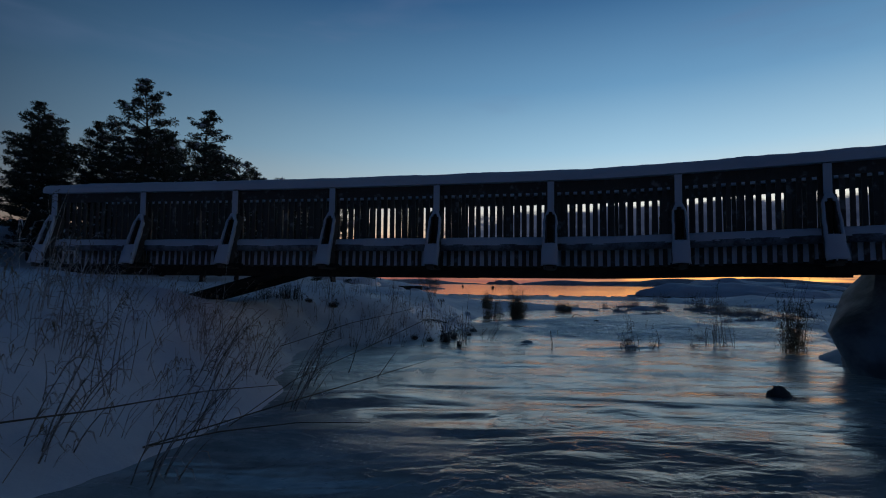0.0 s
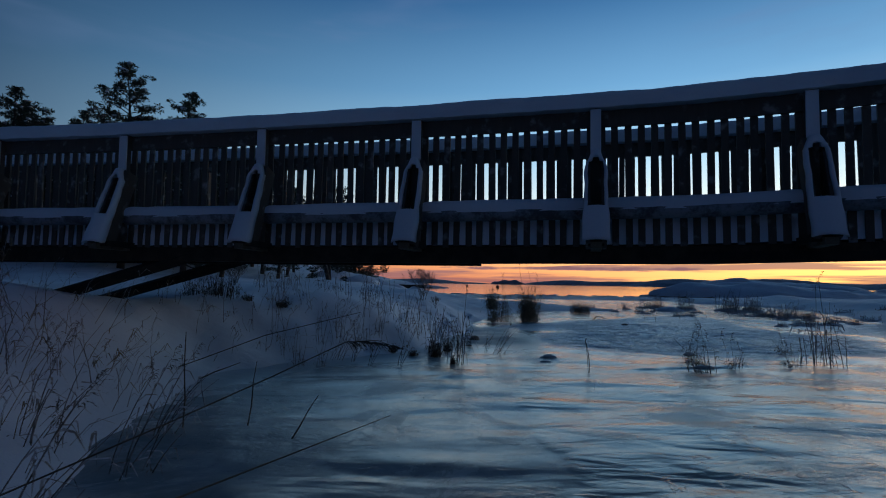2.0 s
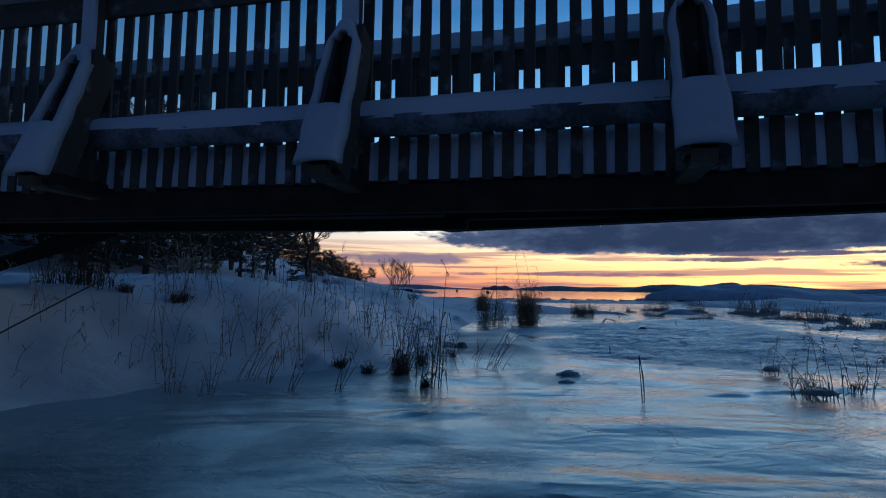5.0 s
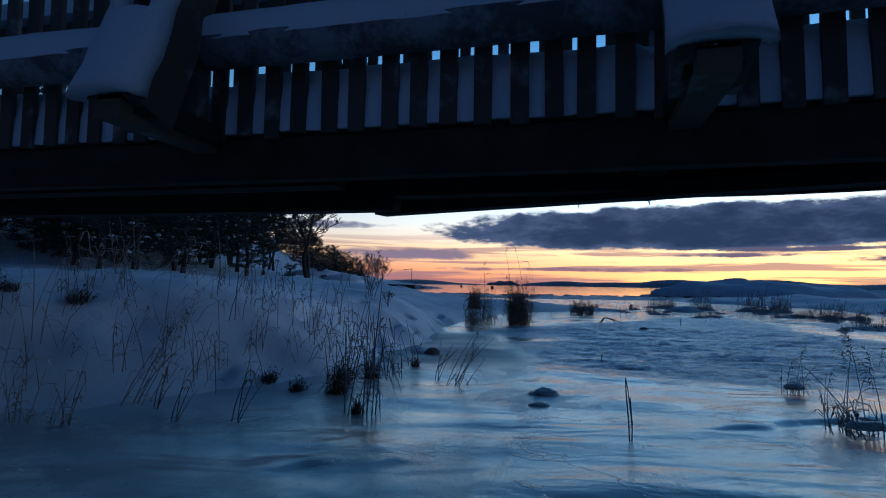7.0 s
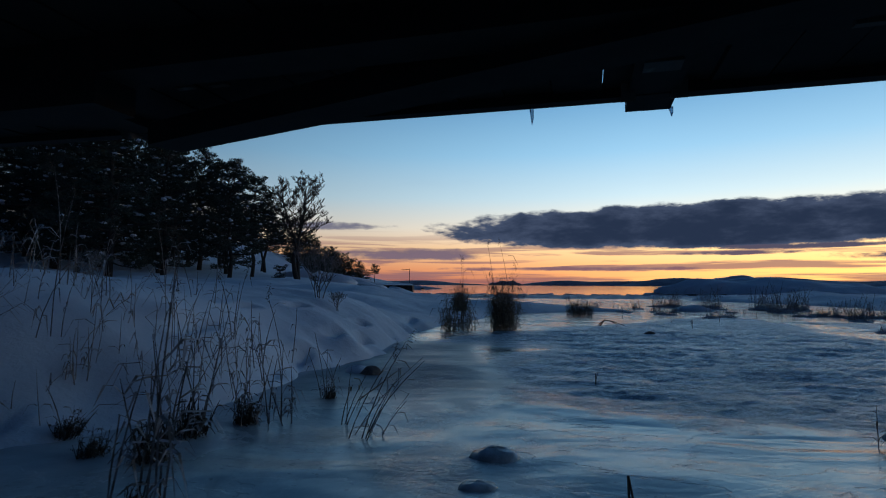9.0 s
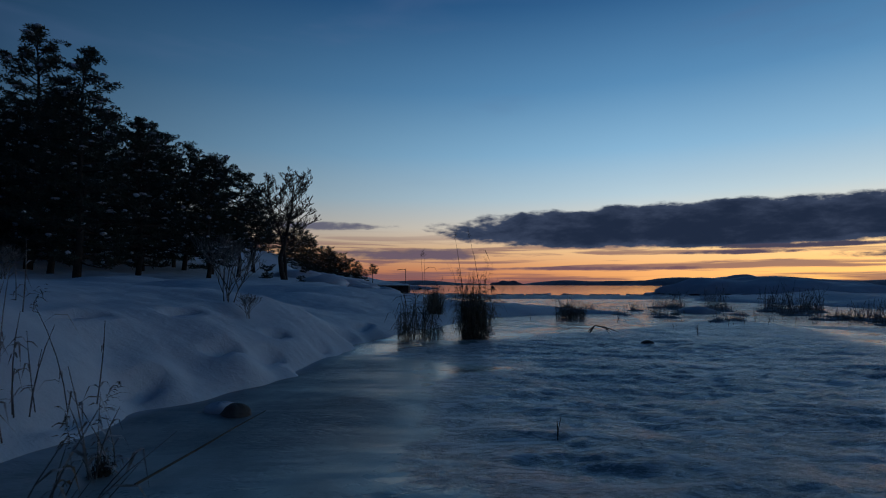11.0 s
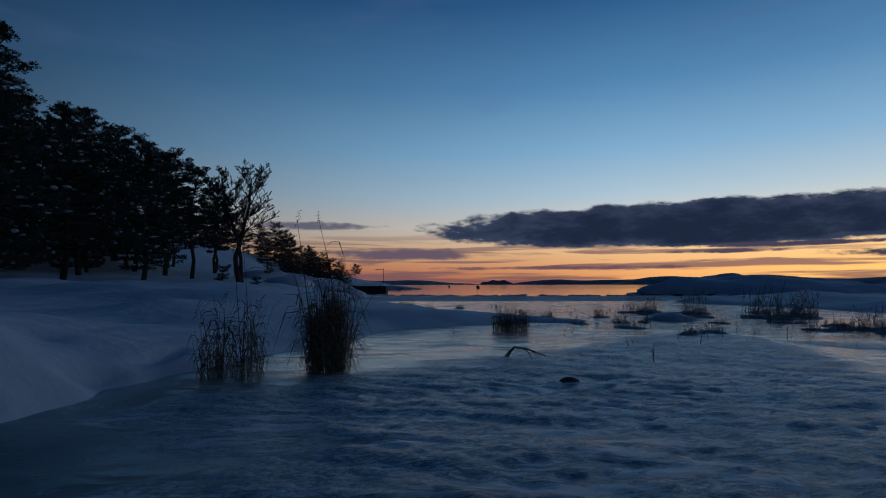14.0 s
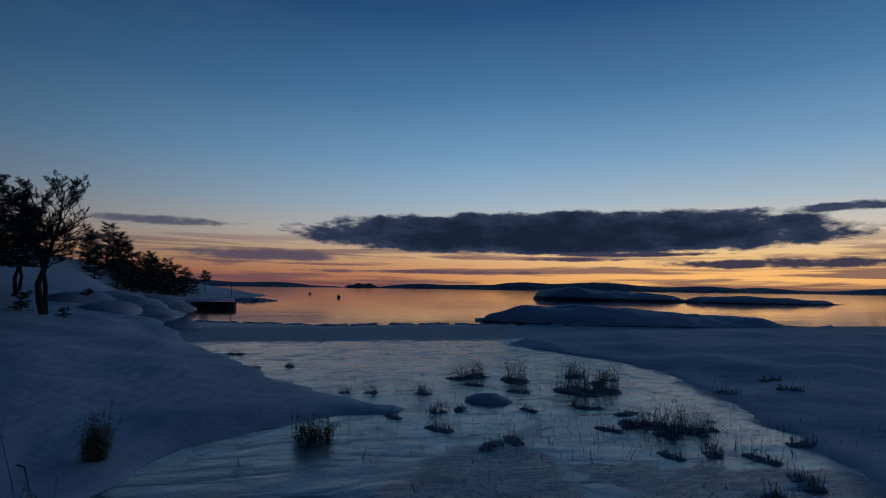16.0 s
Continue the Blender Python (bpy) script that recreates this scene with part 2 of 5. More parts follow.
def make_water():
    m, n, b, _, p = material("sea_water", (0.012, 0.02, 0.026), 0.06)
    b.inputs["IOR"].default_value = 1.33
    stretch = n.add("ShaderNodeMapping", Vector=p, Scale=(0.06, 0.22, 1.0)).outputs[0]
    bump(n, b, n.math("ADD", n.noise(stretch, 1.0, 3), n.math("MULTIPLY", n.noise(p, 1.4, 3), 0.06)), 0.25, 0.12)
    return m


def make_wood(name, dark, light, rough=0.8):
    m, n, b, o, p = material(name, dark, rough)
    rnd = n.add("ShaderNodeObjectInfo").outputs["Random"]
    grain = n.noise(n.add("ShaderNodeMapping", Vector=p, Scale=(30, 30, 3)).outputs[0], 1.0, 4, 0.6, 0.5)
    base = n.mix(grain, dark, light)
    base = n.mix(n.math("MULTIPLY", rnd, 0.45), base, tuple(c * 0.5 for c in dark))
    base = n.mix(n.math("MULTIPLY", n.step(n.noise(p, 7, 5), 0.56, 0.72), 0.35), base, (0.55, 0.58, 0.62))
    n.put(b.inputs["Base Color"], base)
    bump(n, b, grain, 0.4, 0.004)
    return m


def make_plain(name, a, c, scale, rough=0.85, strength=0.4, distance=0.01):
    m, n, b, o, p = material(name, a, rough)
    t = n.noise(p, scale, 4, 0.6)
    n.put(b.inputs["Base Color"], n.mix(n.step(t, 0.35, 0.65), a, c))
    bump(n, b, t, strength, distance)
    return m


def make_rimed_wood():
    """Old timber blotched with wind-driven frost."""
    m, n, b, o, p = material("rimed_wood", (0.06, 0.05, 0.045), 0.8)
    frost = n.step(n.math("ADD", n.noise(p, 5, 4, 0.6), n.math("MULTIPLY", n.noise(p, 38, 4, 0.65), 0.5)), 0.6, 0.9)
    n.put(b.inputs["Base Color"], n.mix(n.math("MULTIPLY_ADD", frost, 0.45, 0.1), (0.055, 0.052, 0.052), (0.4, 0.46, 0.54)))
    bump(n, b, n.math("ADD", n.math("MULTIPLY", frost, 0.5), n.noise(p, 60, 4)), 0.5, 0.008)
    return m


SNOW, ICE, WATER = make_snow(), make_ice(), make_water()
WOOD = make_wood("weathered_wood", (0.07, 0.06, 0.05), (0.13, 0.112, 0.095))
PALE = make_wood("pale_wood", (0.1, 0.083, 0.058), (0.16, 0.135, 0.1))
RIMED_WOOD = make_rimed_wood()
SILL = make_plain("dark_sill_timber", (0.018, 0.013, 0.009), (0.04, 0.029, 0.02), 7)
# near-black wood: the shade under the deck is put into its colour
BEAM = make_plain("shaded_beam", (0.009, 0.008, 0.007), (0.02, 0.017, 0.014), 6)
REED = make_plain("dry_reed", (0.2, 0.145, 0.085), (0.32, 0.25, 0.16), 12)
REED_DARK = make_plain("dark_reed", (0.07, 0.052, 0.036), (0.13, 0.1, 0.07), 9)
RIME = make_plain("rimed_ice", (0.28, 0.34, 0.37), (0.52, 0.58, 0.62), 14, rough=0.25)
TUFT = make_plain("dark_sedge", (0.035, 0.03, 0.026), (0.075, 0.062, 0.05), 9)
TURF = make_plain("rimed_turf", (0.2, 0.22, 0.26), (0.62, 0.67, 0.73), 9, strength=0.9, distance=0.03)
RIMED_REED = make_plain("rimed_reed", (0.1, 0.085, 0.07), (0.32, 0.3, 0.29), 14)
FROSTED = make_plain("frosted_reed", (0.22, 0.19, 0.16), (0.55, 0.55, 0.58), 14)
BARK = make_plain("bark", (0.024, 0.019, 0.016), (0.05, 0.04, 0.033), 8, strength=0.8, distance=0.03)
NEEDLE = make_plain("pine_needle", (0.022, 0.036, 0.024), (0.07, 0.085, 0.065), 3)
# rimed rock whose dark tone also holds the bridge's shade
RIMED_ROCK = make_plain("rimed_rock", (0.14, 0.16, 0.18), (0.34, 0.38, 0.43), 1.8, strength=0.7, distance=0.08)
ROCK = make_plain("dark_rock", (0.05, 0.048, 0.046), (0.13, 0.125, 0.12), 2.5, strength=0.8, distance=0.1)
# distance haze over the hills is painted in as a pale blue-grey base
FAR = make_plain("hazed_far_forest", (0.2, 0.22, 0.27), (0.34, 0.36, 0.42), 0.02, distance=1.0)
STONE = make_plain("pier_stone", (0.035, 0.033, 0.032), (0.08, 0.076, 0.072), 1.5, strength=0.7, distance=0.05)
METAL = make_plain("painted_steel", (0.03, 0.03, 0.032), (0.06, 0.06, 0.065), 20, rough=0.5)
ICICLE, _n, _b, _o, _p = material("icicle_ice", (0.75, 0.82, 0.88), 0.1)
_b.inputs["Transmission Weight"].default_value = 0.8

# ---- mesh helpers ----


class Mesh:
    """Collects faces for one mesh."""

    def __init__(self):
        self.v, self.f = [], []

    def box(self, centre, size, turn=None):
        c, h = Vector(centre), Vector(size) / 2
        k = len(self.v)
        for sx, sy, sz in ((-1, -1, -1), (1, -1, -1), (1, 1, -1), (-1, 1, -1), (-1, -1, 1), (1, -1, 1), (1, 1, 1), (-1, 1, 1)):
            d = Vector((sx * h.x, sy * h.y, sz * h.z))
            self.v.append(tuple(c + (turn @ d if turn else d)))
        self.f += [tuple(k + i for i in q) for q in ((0, 3, 2, 1), (4, 5, 6, 7), (0, 1, 5, 4), (1, 2, 6, 5), (2, 3, 7, 6), (3, 0, 4, 7))]

    def tube(self, pts, radii, sides=5, cap=True):
        k, n = len(self.v), len(pts)
        pts = [Vector(p) for p in pts]
        for i, p in enumerate(pts):
            d = (pts[min(i + 1, n - 1)] - pts[max(i - 1, 0)]).normalized()
            a = d.cross(Vector((0.31, 0.17, 0.93)) if abs(d.z) < 0.9 else Vector((1, 0.1, 0))).normalized()
            b = d.cross(a)
            for j in range(sides):
                w = 2 * math.pi * j / sides
                self.v.append(tuple(p + (a * math.cos(w) + b * math.sin(w)) * radii[i]))
        for i in range(n - 1):
            for j in range(sides):
                q = (j + 1) % sides
                self.f.append((k + i * sides + j, k + i * sides + q, k + (i + 1) * sides + q, k + (i + 1) * sides + j))
        if cap:
            self.f.append(tuple(k + j for j in range(sides))[::-1])
            self.f.append(tuple(k + (n - 1) * sides + j for j in range(sides)))

    def blade(self, pts, widths, side):
        k = len(self.v)
        for p, w in zip(pts, widths):
            s = Vector(side).normalized() * (w / 2)
            self.v += [tuple(Vector(p) - s), tuple(Vector(p) + s)]
        for i in range(len(pts) - 1):
            a = k + 2 * i
            self.f.append((a, a + 1, a + 3, a + 2))

    def lump(self, centre, size, rng, rings=4, sides=7, rough=0.25):
        """An uneven rounded heap."""
        k = len(self.v)
        for i in range(rings + 1):
            t = math.pi * i / rings
            for j in range(sides):
                w = 2 * math.pi * j / sides
                r = 1 + rng.uniform(-rough, rough)
                self.v.append((centre[0] + size[0] * r * math.sin(t) * math.cos(w), centre[1] + size[1] * r * math.sin(t) * math.sin(w), centre[2] + size[2] * r * math.cos(t)))
        for i in range(rings):
            for j in range(sides):
                q = (j + 1) % sides
                self.f.append((k + i * sides + j, k + (i + 1) * sides + j, k + (i + 1) * sides + q, k + i * sides + q))

    def sheet(self, rows):
        """A grid of faces from rows of points."""
        k, w = len(self.v), len(rows[0])
        for r in rows:
            self.v += [tuple(p) for p in r]
        for i in range(len(rows) - 1):
            for j in range(w - 1):
                a = k + i * w + j
                self.f.append((a, a + 1, a + w + 1, a + w))

    def data(self, name, mat, smooth=False):
        d = bpy.data.meshes.new(name)
        d.from_pydata(self.v, [], self.f)
        d.materials.append(mat)
        if smooth:
            d.polygons.foreach_set("use_smooth", [True] * len(d.polygons))
        d.update()
        return d


def root(name, place, label, category, group="", kind=""):
    ob = new(name)
    ob.empty_display_size = 0.2
    ob.location = place
    return tagged(ob, label, category, group, kind)


def part(name, mesh, mat, parent, label="", smooth=False, kind=""):
    """One mesh object under a thing or a part; points are relative to the thing's base."""
    ob = new(name, mesh.data(name, mat, smooth))
    ob.parent = parent
    return tagged(ob, label, kind=kind)


def piece(name, data, parent, m):
    ob = new(name, data)
    ob.parent = parent
    ob.matrix_basis = m
    return ob


def value_noise(x, y, seed):
    """Smooth noise in -1..1 on arrays."""
    xi, yi = np.floor(x).astype(np.int64), np.floor(y).astype(np.int64)
    u, v = x - xi, y - yi
    u, v = u * u * (3 - 2 * u), v * v * (3 - 2 * v)

    def h(a, b):
        k = (a * 374761393 + b * 668265263 + seed * 974634777) & 0x7FFFFFFF
        k = ((k ^ (k >> 13)) * 1274126177) & 0x7FFFFFFF
        return ((k ^ (k >> 16)) & 0xFFFF) / 32767.5 - 1

    return (h(xi, yi) * (1 - u) + h(xi + 1, yi) * u) * (1 - v) + (h(xi, yi + 1) * (1 - u) + h(xi + 1, yi + 1) * u) * v

# ---- the ground: snow banks, ice, sea ----
LEFT_SHORE = [(-3.6, -80), (-3.3, -6), (-2.9, -2), (-2.7, 0.1), (-2.35, 1.4), (-2.6, 3.0), (-3.0, 4.6), (-2.9, 5.6), (-2.2, 6.6), (-1.4, 7.3), (-0.75, 8.2), (-0.62, 9.3),
              (-0.66, 10.1), (-0.48, 10.8), (-0.2, 11.7), (0.02, 13.0), (0.3, 15), (0.55, 16.4), (1.2, 18.5), (2.2, 20.4), (3.4, 21.6), (5.0, 22.6), (6.3, 22.6), (6.6, 23.1), (5.5, 24.4), (4.2, 26.6)]
LEFT_FAR = [(3.0, 28.8), (2.3, 31), (0.2, 36), (-1.9, 40.7), (-3.2, 45), (-4.5, 50), (-6.5, 58), (-8, 70), (-9, 80), (-12, 90), (-20, 110), (-22, 140), (-14, 175), (-9, 194), (-14, 205),
            (-40, 230), (-120, 260), (-260, 270), (-260, -80)]
RIGHT_SHORE = [(6, -80), (5.4, -6), (5.0, 0), (5.05, 3.5), (5.6, 5.5), (7.2, 7.5), (9.2, 10.5), (11, 14), (13, 16.3), (14.2, 19), (15.3, 22), (17.2, 27), (17, 30.5), (15.3, 35),
               (15, 38), (17.5, 41.5), (20.5, 45), (27, 46), (38, 44.5), (60, 34), (120, 26), (260, 20), (260, -80)]


def inland(px, py, shore):
    """Metres inside a closed outline, negative outside, for arrays of points."""
    inside = np.zeros(px.shape, bool)
    best = np.full(px.shape, 1e9)
    for (ax, ay), (bx, by) in zip(shore, shore[1:] + shore[:1]):
        dx, dy = bx - ax, by - ay
        t = np.clip(((px - ax) * dx + (py - ay) * dy) / (dx * dx + dy * dy + 1e-12), 0, 1)
        best = np.minimum(best, np.hypot(px - ax - t * dx, py - ay - t * dy))
        if dy:
            inside ^= ((ay > py) != (by > py)) & (px < (py - ay) / dy * dx + ax)
    return np.where(inside, best, -best)


def ramp01(v, a, b):
    t = np.clip((v - a) / (b - a), 0, 1)
    return t * t * (3 - 2 * t)


def ground_height(px, py):
    px, py = np.asarray(px, float), np.asarray(py, float)
    wob = 0.25 * value_noise(px * 0.9, py * 0.9, 3) + 0.1 * value_noise(px * 2.7, py * 2.7, 4)
    wob = wob * np.clip(1 - np.hypot(px, py - 15) / 90, 0.2, 1)
    dl, dr = inland(px, py, LEFT_SHORE + LEFT_FAR) + wob, inland(px, py, RIGHT_SHORE) + wob
    plateau = 1.22 - 0.3 * ramp01(py, 4, 8.5) - 0.08 * ramp01(py, 10, 15) + 0.025 * np.clip(py - 22, 0, 35)
    tau = 1.6 - 0.6 * ramp01(py, 6.5, 9.5) + 5.0 * ramp01(py, 13, 22)
    hl = plateau * (1 - np.exp(-(np.maximum(dl, 0) / tau) ** (1.6 - 0.6 * ramp01(py, 7.5, 10))))
    hl = hl * (1 - 0.42 * np.exp(-((px + 5.6) / 1.7) ** 2 - ((py - 7.3) / 1.3) ** 2))
    hill = 5.5 * np.exp(-((px + 42) / 17) ** 2 - ((py - 98) / 34) ** 2) + 5 * np.exp(-((px + 44) / 18) ** 2 - ((py - 160) / 50) ** 2)
    hill = hill + 6.5 * np.exp(-((px + 66) / 24) ** 2 - ((py - 62) / 30) ** 2)
    hl = hl + hill * ramp01(dl, 2, 14)
    near = 1 - ramp01(py, 4.0, 7.5)
    hr = near * 0.45 * (1 - np.exp(-np.maximum(dr, 0) / 0.55)) + (1 - near) * 0.55 * (1 - np.exp(-np.maximum(dr, 0) / 5.0))
    lumps = 0.06 * np.abs(value_noise(px * 1.9 + 9, py * 1.5, 17)) * ramp01(py, -2, 3) * (1 - 0.7 * ramp01(py, 8, 9.5)) * (1 - ramp01(py, 16, 24)) + (0.1 - 0.04 * ramp01(py, 7, 9) + 0.16 * ramp01(py, 14, 20)) * value_noise(px * 0.45, py * 0.45, 7) + (0.05 - 0.035 * ramp01(py, 8, 10)) * value_noise(px * 1.6, py * 1.6, 8) + 0.018 * value_noise(px * 4.5, py * 4.5, 9)
    land = np.maximum(dl, dr)
    h = np.maximum(hl, hr) + lumps * ramp01(land, 0.0, 1.5)
    return np.where(land > 0, np.maximum(h, 0.0) + 0.02 * ramp01(land, 0, 0.3), np.maximum(-0.5, land * 0.8) - 0.01)


def spaced(spans):
    out = []
    for a, b, step in spans:
        out += list(np.arange(a, b - 1e-6, step))
    return np.array(out + [spans[-1][1]])


gx = spaced([(-260, -60, 12), (-60, -14, 1.2), (-14, -5, 0.3), (-5, -2.2, 0.12), (-2.2, 0.6, 0.06), (0.6, 9, 0.12), (9, 20, 0.3), (20, 46, 1.0), (46, 260, 12)])
gy = spaced([(-80, -8, 4), (-8, -3, 0.4), (-3, 8.6, 0.13), (8.6, 14.6, 0.07), (14.6, 30, 0.25), (30, 60, 0.7), (60, 110, 1.5), (110, 290, 4)])
GX, GY = np.meshgrid(gx, gy)
GZ = ground_height(GX, GY)
# deep old footprints along the shore, smaller hollows between them
rng = random.Random(5)
PRINTS = [(-0.74, 10.2, 0.17), (-0.62, 11.2, 0.15), (-0.36, 11.7, 0.17), (-0.12, 12.9, 0.2), (-0.5, 12.3, 0.14), (-0.1, 14.1, 0.3), (-1.4, 9.3, 0.22), (-0.05, 15.2, 0.3), (-1.2, 11.6, 0.18), (-1.5, 10.6, 0.2)]
for fx, fy, long in PRINTS:
    GZ -= np.minimum(0.16, np.maximum(GZ - 0.01, 0)) * np.exp(-((GX - fx - 0.2 * (GY - fy)) / 0.075) ** 4 - ((GY - fy) / long) ** 4)
    GZ += 0.012 * np.exp(-((GX - fx - 0.2) / 0.11) ** 2 - ((GY - fy + 0.1) / long) ** 2) * (GZ > 0.02)
for i in range(9):
    fx, fy = rng.uniform(-1.9, -0.3), rng.uniform(7.6, 17)
    GZ -= rng.uniform(0.03, 0.09) * np.exp(-((GX - fx) / rng.uniform(0.1, 0.22)) ** 2 - ((GY - fy) / rng.uniform(0.12, 0.3)) ** 2) * (GZ > 0.05)
ground = Mesh()
ground.v = list(zip(GX.ravel().tolist(), GY.ravel().tolist(), GZ.ravel().tolist()))
cols = len(gx)
ground.f = [(i * cols + j, i * cols + j + 1, (i + 1) * cols + j + 1, (i + 1) * cols + j) for i in range(len(gy) - 1) for j in range(cols - 1)]
tagged(new("ground", ground.data("ground", SNOW, True)), "deep snow over the banks of a frozen inlet", "snow", kind="structure")


def height_at(x, y):
    return float(ground_height(np.array([x]), np.array([y]))[0])


sea = Mesh()
sea.sheet([[(x, y, -0.07) for x in (-4500, -300, 0, 300, 4500)] for y in (-4500, -80, 40, 300, 4500)])
tagged(new("water", sea.data("water", WATER)), "calm open sea reflecting the sunset", "water", kind="structure")


def ragged(pts, rng, step, amount):
    """A line cut finer, with an uneven edge."""
    out = []
    for (ax, ay), (bx, by) in zip(pts, pts[1:]):
        n = max(1, int(math.hypot(bx - ax, by - ay) / step))
        out += [(ax + (bx - ax) * i / n + rng.gauss(0, amount), ay + (by - ay) * i / n + rng.gauss(0, amount)) for i in range(n)]
    return out + [pts[-1]]


rng = random.Random(11)
far_edge = ragged([(-30, 57.5), (-3.6, 57.4), (0, 55.8), (6.5, 52.2), (13.7, 54.4), (18.2, 53.5), (26, 51.5), (45, 49.5), (110, 45)], rng, 1.0, 0.2)
shelf_edge = [(-1.1, -3.2), (-0.62, -0.2), (-0.4, 0.4), (-0.12, 1.4), (0.28, 2.45), (0.3, 2.7), (0.16, 3.4), (0.22, 4.0), (0.26, 4.4), (0.24, 4.9), (0.4, 5.45), (0.6, 6.2), (0.68, 6.6), (0.92, 7.3), (1.0, 8.0), (1.2, 8.9), (1.1, 10.0), (1.0, 11.2), (0.9, 12.4), (0.5, 13.6)]
SLUSH_ZONE = [(0.5, 13.0), (0.9, 13.9), (1.7, 14.6), (2.6, 15.5), (4.5, 17.0), (5.6, 17.9), (6.8, 19.2), (7.7, 19.9), (8.5, 18.9), (8.3, 17.4), (7.6, 15.2), (7.6, 13.4), (8.4, 11.0),
              (7.0, 8.6), (4.0, 7.8), (2.2, 8.3), (1.35, 8.9), (1.25, 10.0), (1.2, 11.3), (1.6, 11.7), (2.0, 12.2), (1.2, 12.6)]
SLUSH_EAST = [(8.7, 18.3), (10.5, 17.7), (13.4, 17.0), (12.0, 14.0), (9.6, 11.6), (8.8, 13.0), (8.9, 15.0), (9.0, 16.8)]
ix = spaced([(-30, -6, 4), (-6, -1.4, 0.14), (-1.4, -0.9, 0.05), (-0.9, 1.5, 0.024), (1.5, 7.5, 0.036), (7.5, 9, 0.08), (9, 12, 0.14), (12, 24, 0.5), (24, 110, 6)])
iy = spaced([(-80, -5, 5), (-5, -1, 0.1), (-1, 10, 0.035), (10, 15, 0.036), (15, 22, 0.1), (22, 50, 0.7)])
IX, IY = np.meshgrid(ix, iy)
waves = 0.016 * value_noise(IX * 0.7 + 5, IY * 1.5, 31) + 0.008 * value_noise(IX * 1.9, IY * 3.6 + 2, 32)
left_of = inland(IX, IY, shelf_edge + [(-1.2, 14), (-9, 13), (-9, -3.2)]) + 0.07 * value_noise(IX * 2.3, IY * 2.7, 33) + 0.035 * value_noise(IX * 7, IY * 7, 34) + 0.014 * value_noise(IX * 19, IY * 19, 37)
IZ = -0.02 + waves * np.clip(1 - (IY - 14) / 10, 0.1, 1) + 0.005 * ramp01(-left_of, -0.05, 0.05) * (1 - ramp01(IY, 8.5, 10))
# a slab pushed up beside the bank, and a second plate edge out on the ice
IZ = IZ + 0.04 * np.exp(-np.abs((IX + 0.42 + 0.15 * value_noise(IX * 4, IY * 2, 38)) / 0.32) ** 3) * ramp01(IY + 0.12 * value_noise(IX * 5, IY * 3, 39), 5.5, 5.75) * (1 - ramp01(IY, 5.75, 6.5)) * (0.7 + 0.3 * value_noise(IX * 7, IY * 7, 42))
plate = IY - (6.4 + 0.52 * (IX - 1.8) - 0.12 * (IX - 1.8) ** 2) + 0.06 * value_noise(IX * 4, IY * 4, 40)
IZ = IZ + 0.022 * ramp01(plate, -0.05, 0.03) * (1 - ramp01(plate, 0.05, 0.7)) * ramp01(IX, 1.7, 2.1) * (1 - ramp01(IX, 3.2, 4.2))
crust = ramp01(np.maximum(inland(IX, IY, SLUSH_ZONE), inland(IX, IY, SLUSH_EAST)), -0.3, 0.8)
TX, TY = IX * 0.97 - IY * 0.24, IX * 0.24 + IY * 0.97
relief = 0.012 * value_noise(TX * 2.0, TY * 5.2, 35) + 0.011 * (1 - np.abs(value_noise(TX * 4.2, TY * 11, 36))) + 0.007 * (1 - np.abs(value_noise(TX * 8, TY * 15, 41))) + 0.004 * value_noise(IX * 13, IY * 13, 43)
IZ = IZ + crust * (1.6 * relief - 0.018)
ice = Mesh()
ice.v = list(zip(IX.ravel().tolist(), IY.ravel().tolist(), IZ.ravel().tolist()))
icols = len(ix)
ice.f = [(i * icols + j, i * icols + j + 1, (i + 1) * icols + j + 1, (i + 1) * icols + j) for i in range(len(iy) - 1) for j in range(icols - 1)]
first = len(ice.v) - icols
# the outer rim follows the broken edge to the open water
edge_x, edge_y = np.array([q[0] for q in far_edge]), np.array([q[1] for q in far_edge])
for row, drop in ((0, 0.0), (1, -0.12)):
    for x in ix:
        ice.v.append((float(x), float(np.interp(x, edge_x, edge_y)) + 0.02 * row, -0.02 + drop))
for base_row, next_row in ((first, first + icols), (first + icols, first + 2 * icols)):
    ice.f += [(base_row + j, base_row + j + 1, next_row + j + 1, next_row + j) for j in range(icols - 1)]
ice_data = ice.data("ice", ICE, True)
patch = np.zeros(IX.shape)
for qx, qy, qw in ((2.74, 6.42, 0.16), (3.3, 6.75, 0.12)):
    patch = np.maximum(patch, 0.62 * np.exp(-((IX - qx) / qw) ** 2 - ((IY - qy) / (0.55 * qw)) ** 2))
zone = np.clip(0.5 + np.maximum(inland(IX, IY, SLUSH_ZONE), inland(IX, IY, SLUSH_EAST)) / 1.4, 0, 1)
zone = np.maximum(zone, patch).ravel()
slush_values = np.concatenate([zone, np.zeros(len(ice.v) - zone.size)]).astype(np.float32)
ice_data.attributes.new("slush", "FLOAT", "POINT").data.foreach_set("value", slush_values)
dusted = 0.75 * np.clip(1 + inland(IX, IY, LEFT_SHORE + LEFT_FAR) / (1.6 - 1.0 * ramp01(IY, 7.0, 9.5)), 0, 1) ** 1.5 * np.clip((16 - IY) / 4, 0, 1) * ramp01(IY, 1.5, 5.5)
dusted = np.maximum(dusted, np.clip(1 + inland(IX, IY, RIGHT_SHORE) / 1.0, 0, 1) * 0.7 * ramp01(IY, 6, 9))
dusted = np.maximum(dusted, ramp01(IY, 37, 43)).ravel()
dust_values = np.concatenate([dusted, np.ones(len(ice.v) - dusted.size)]).astype(np.float32)
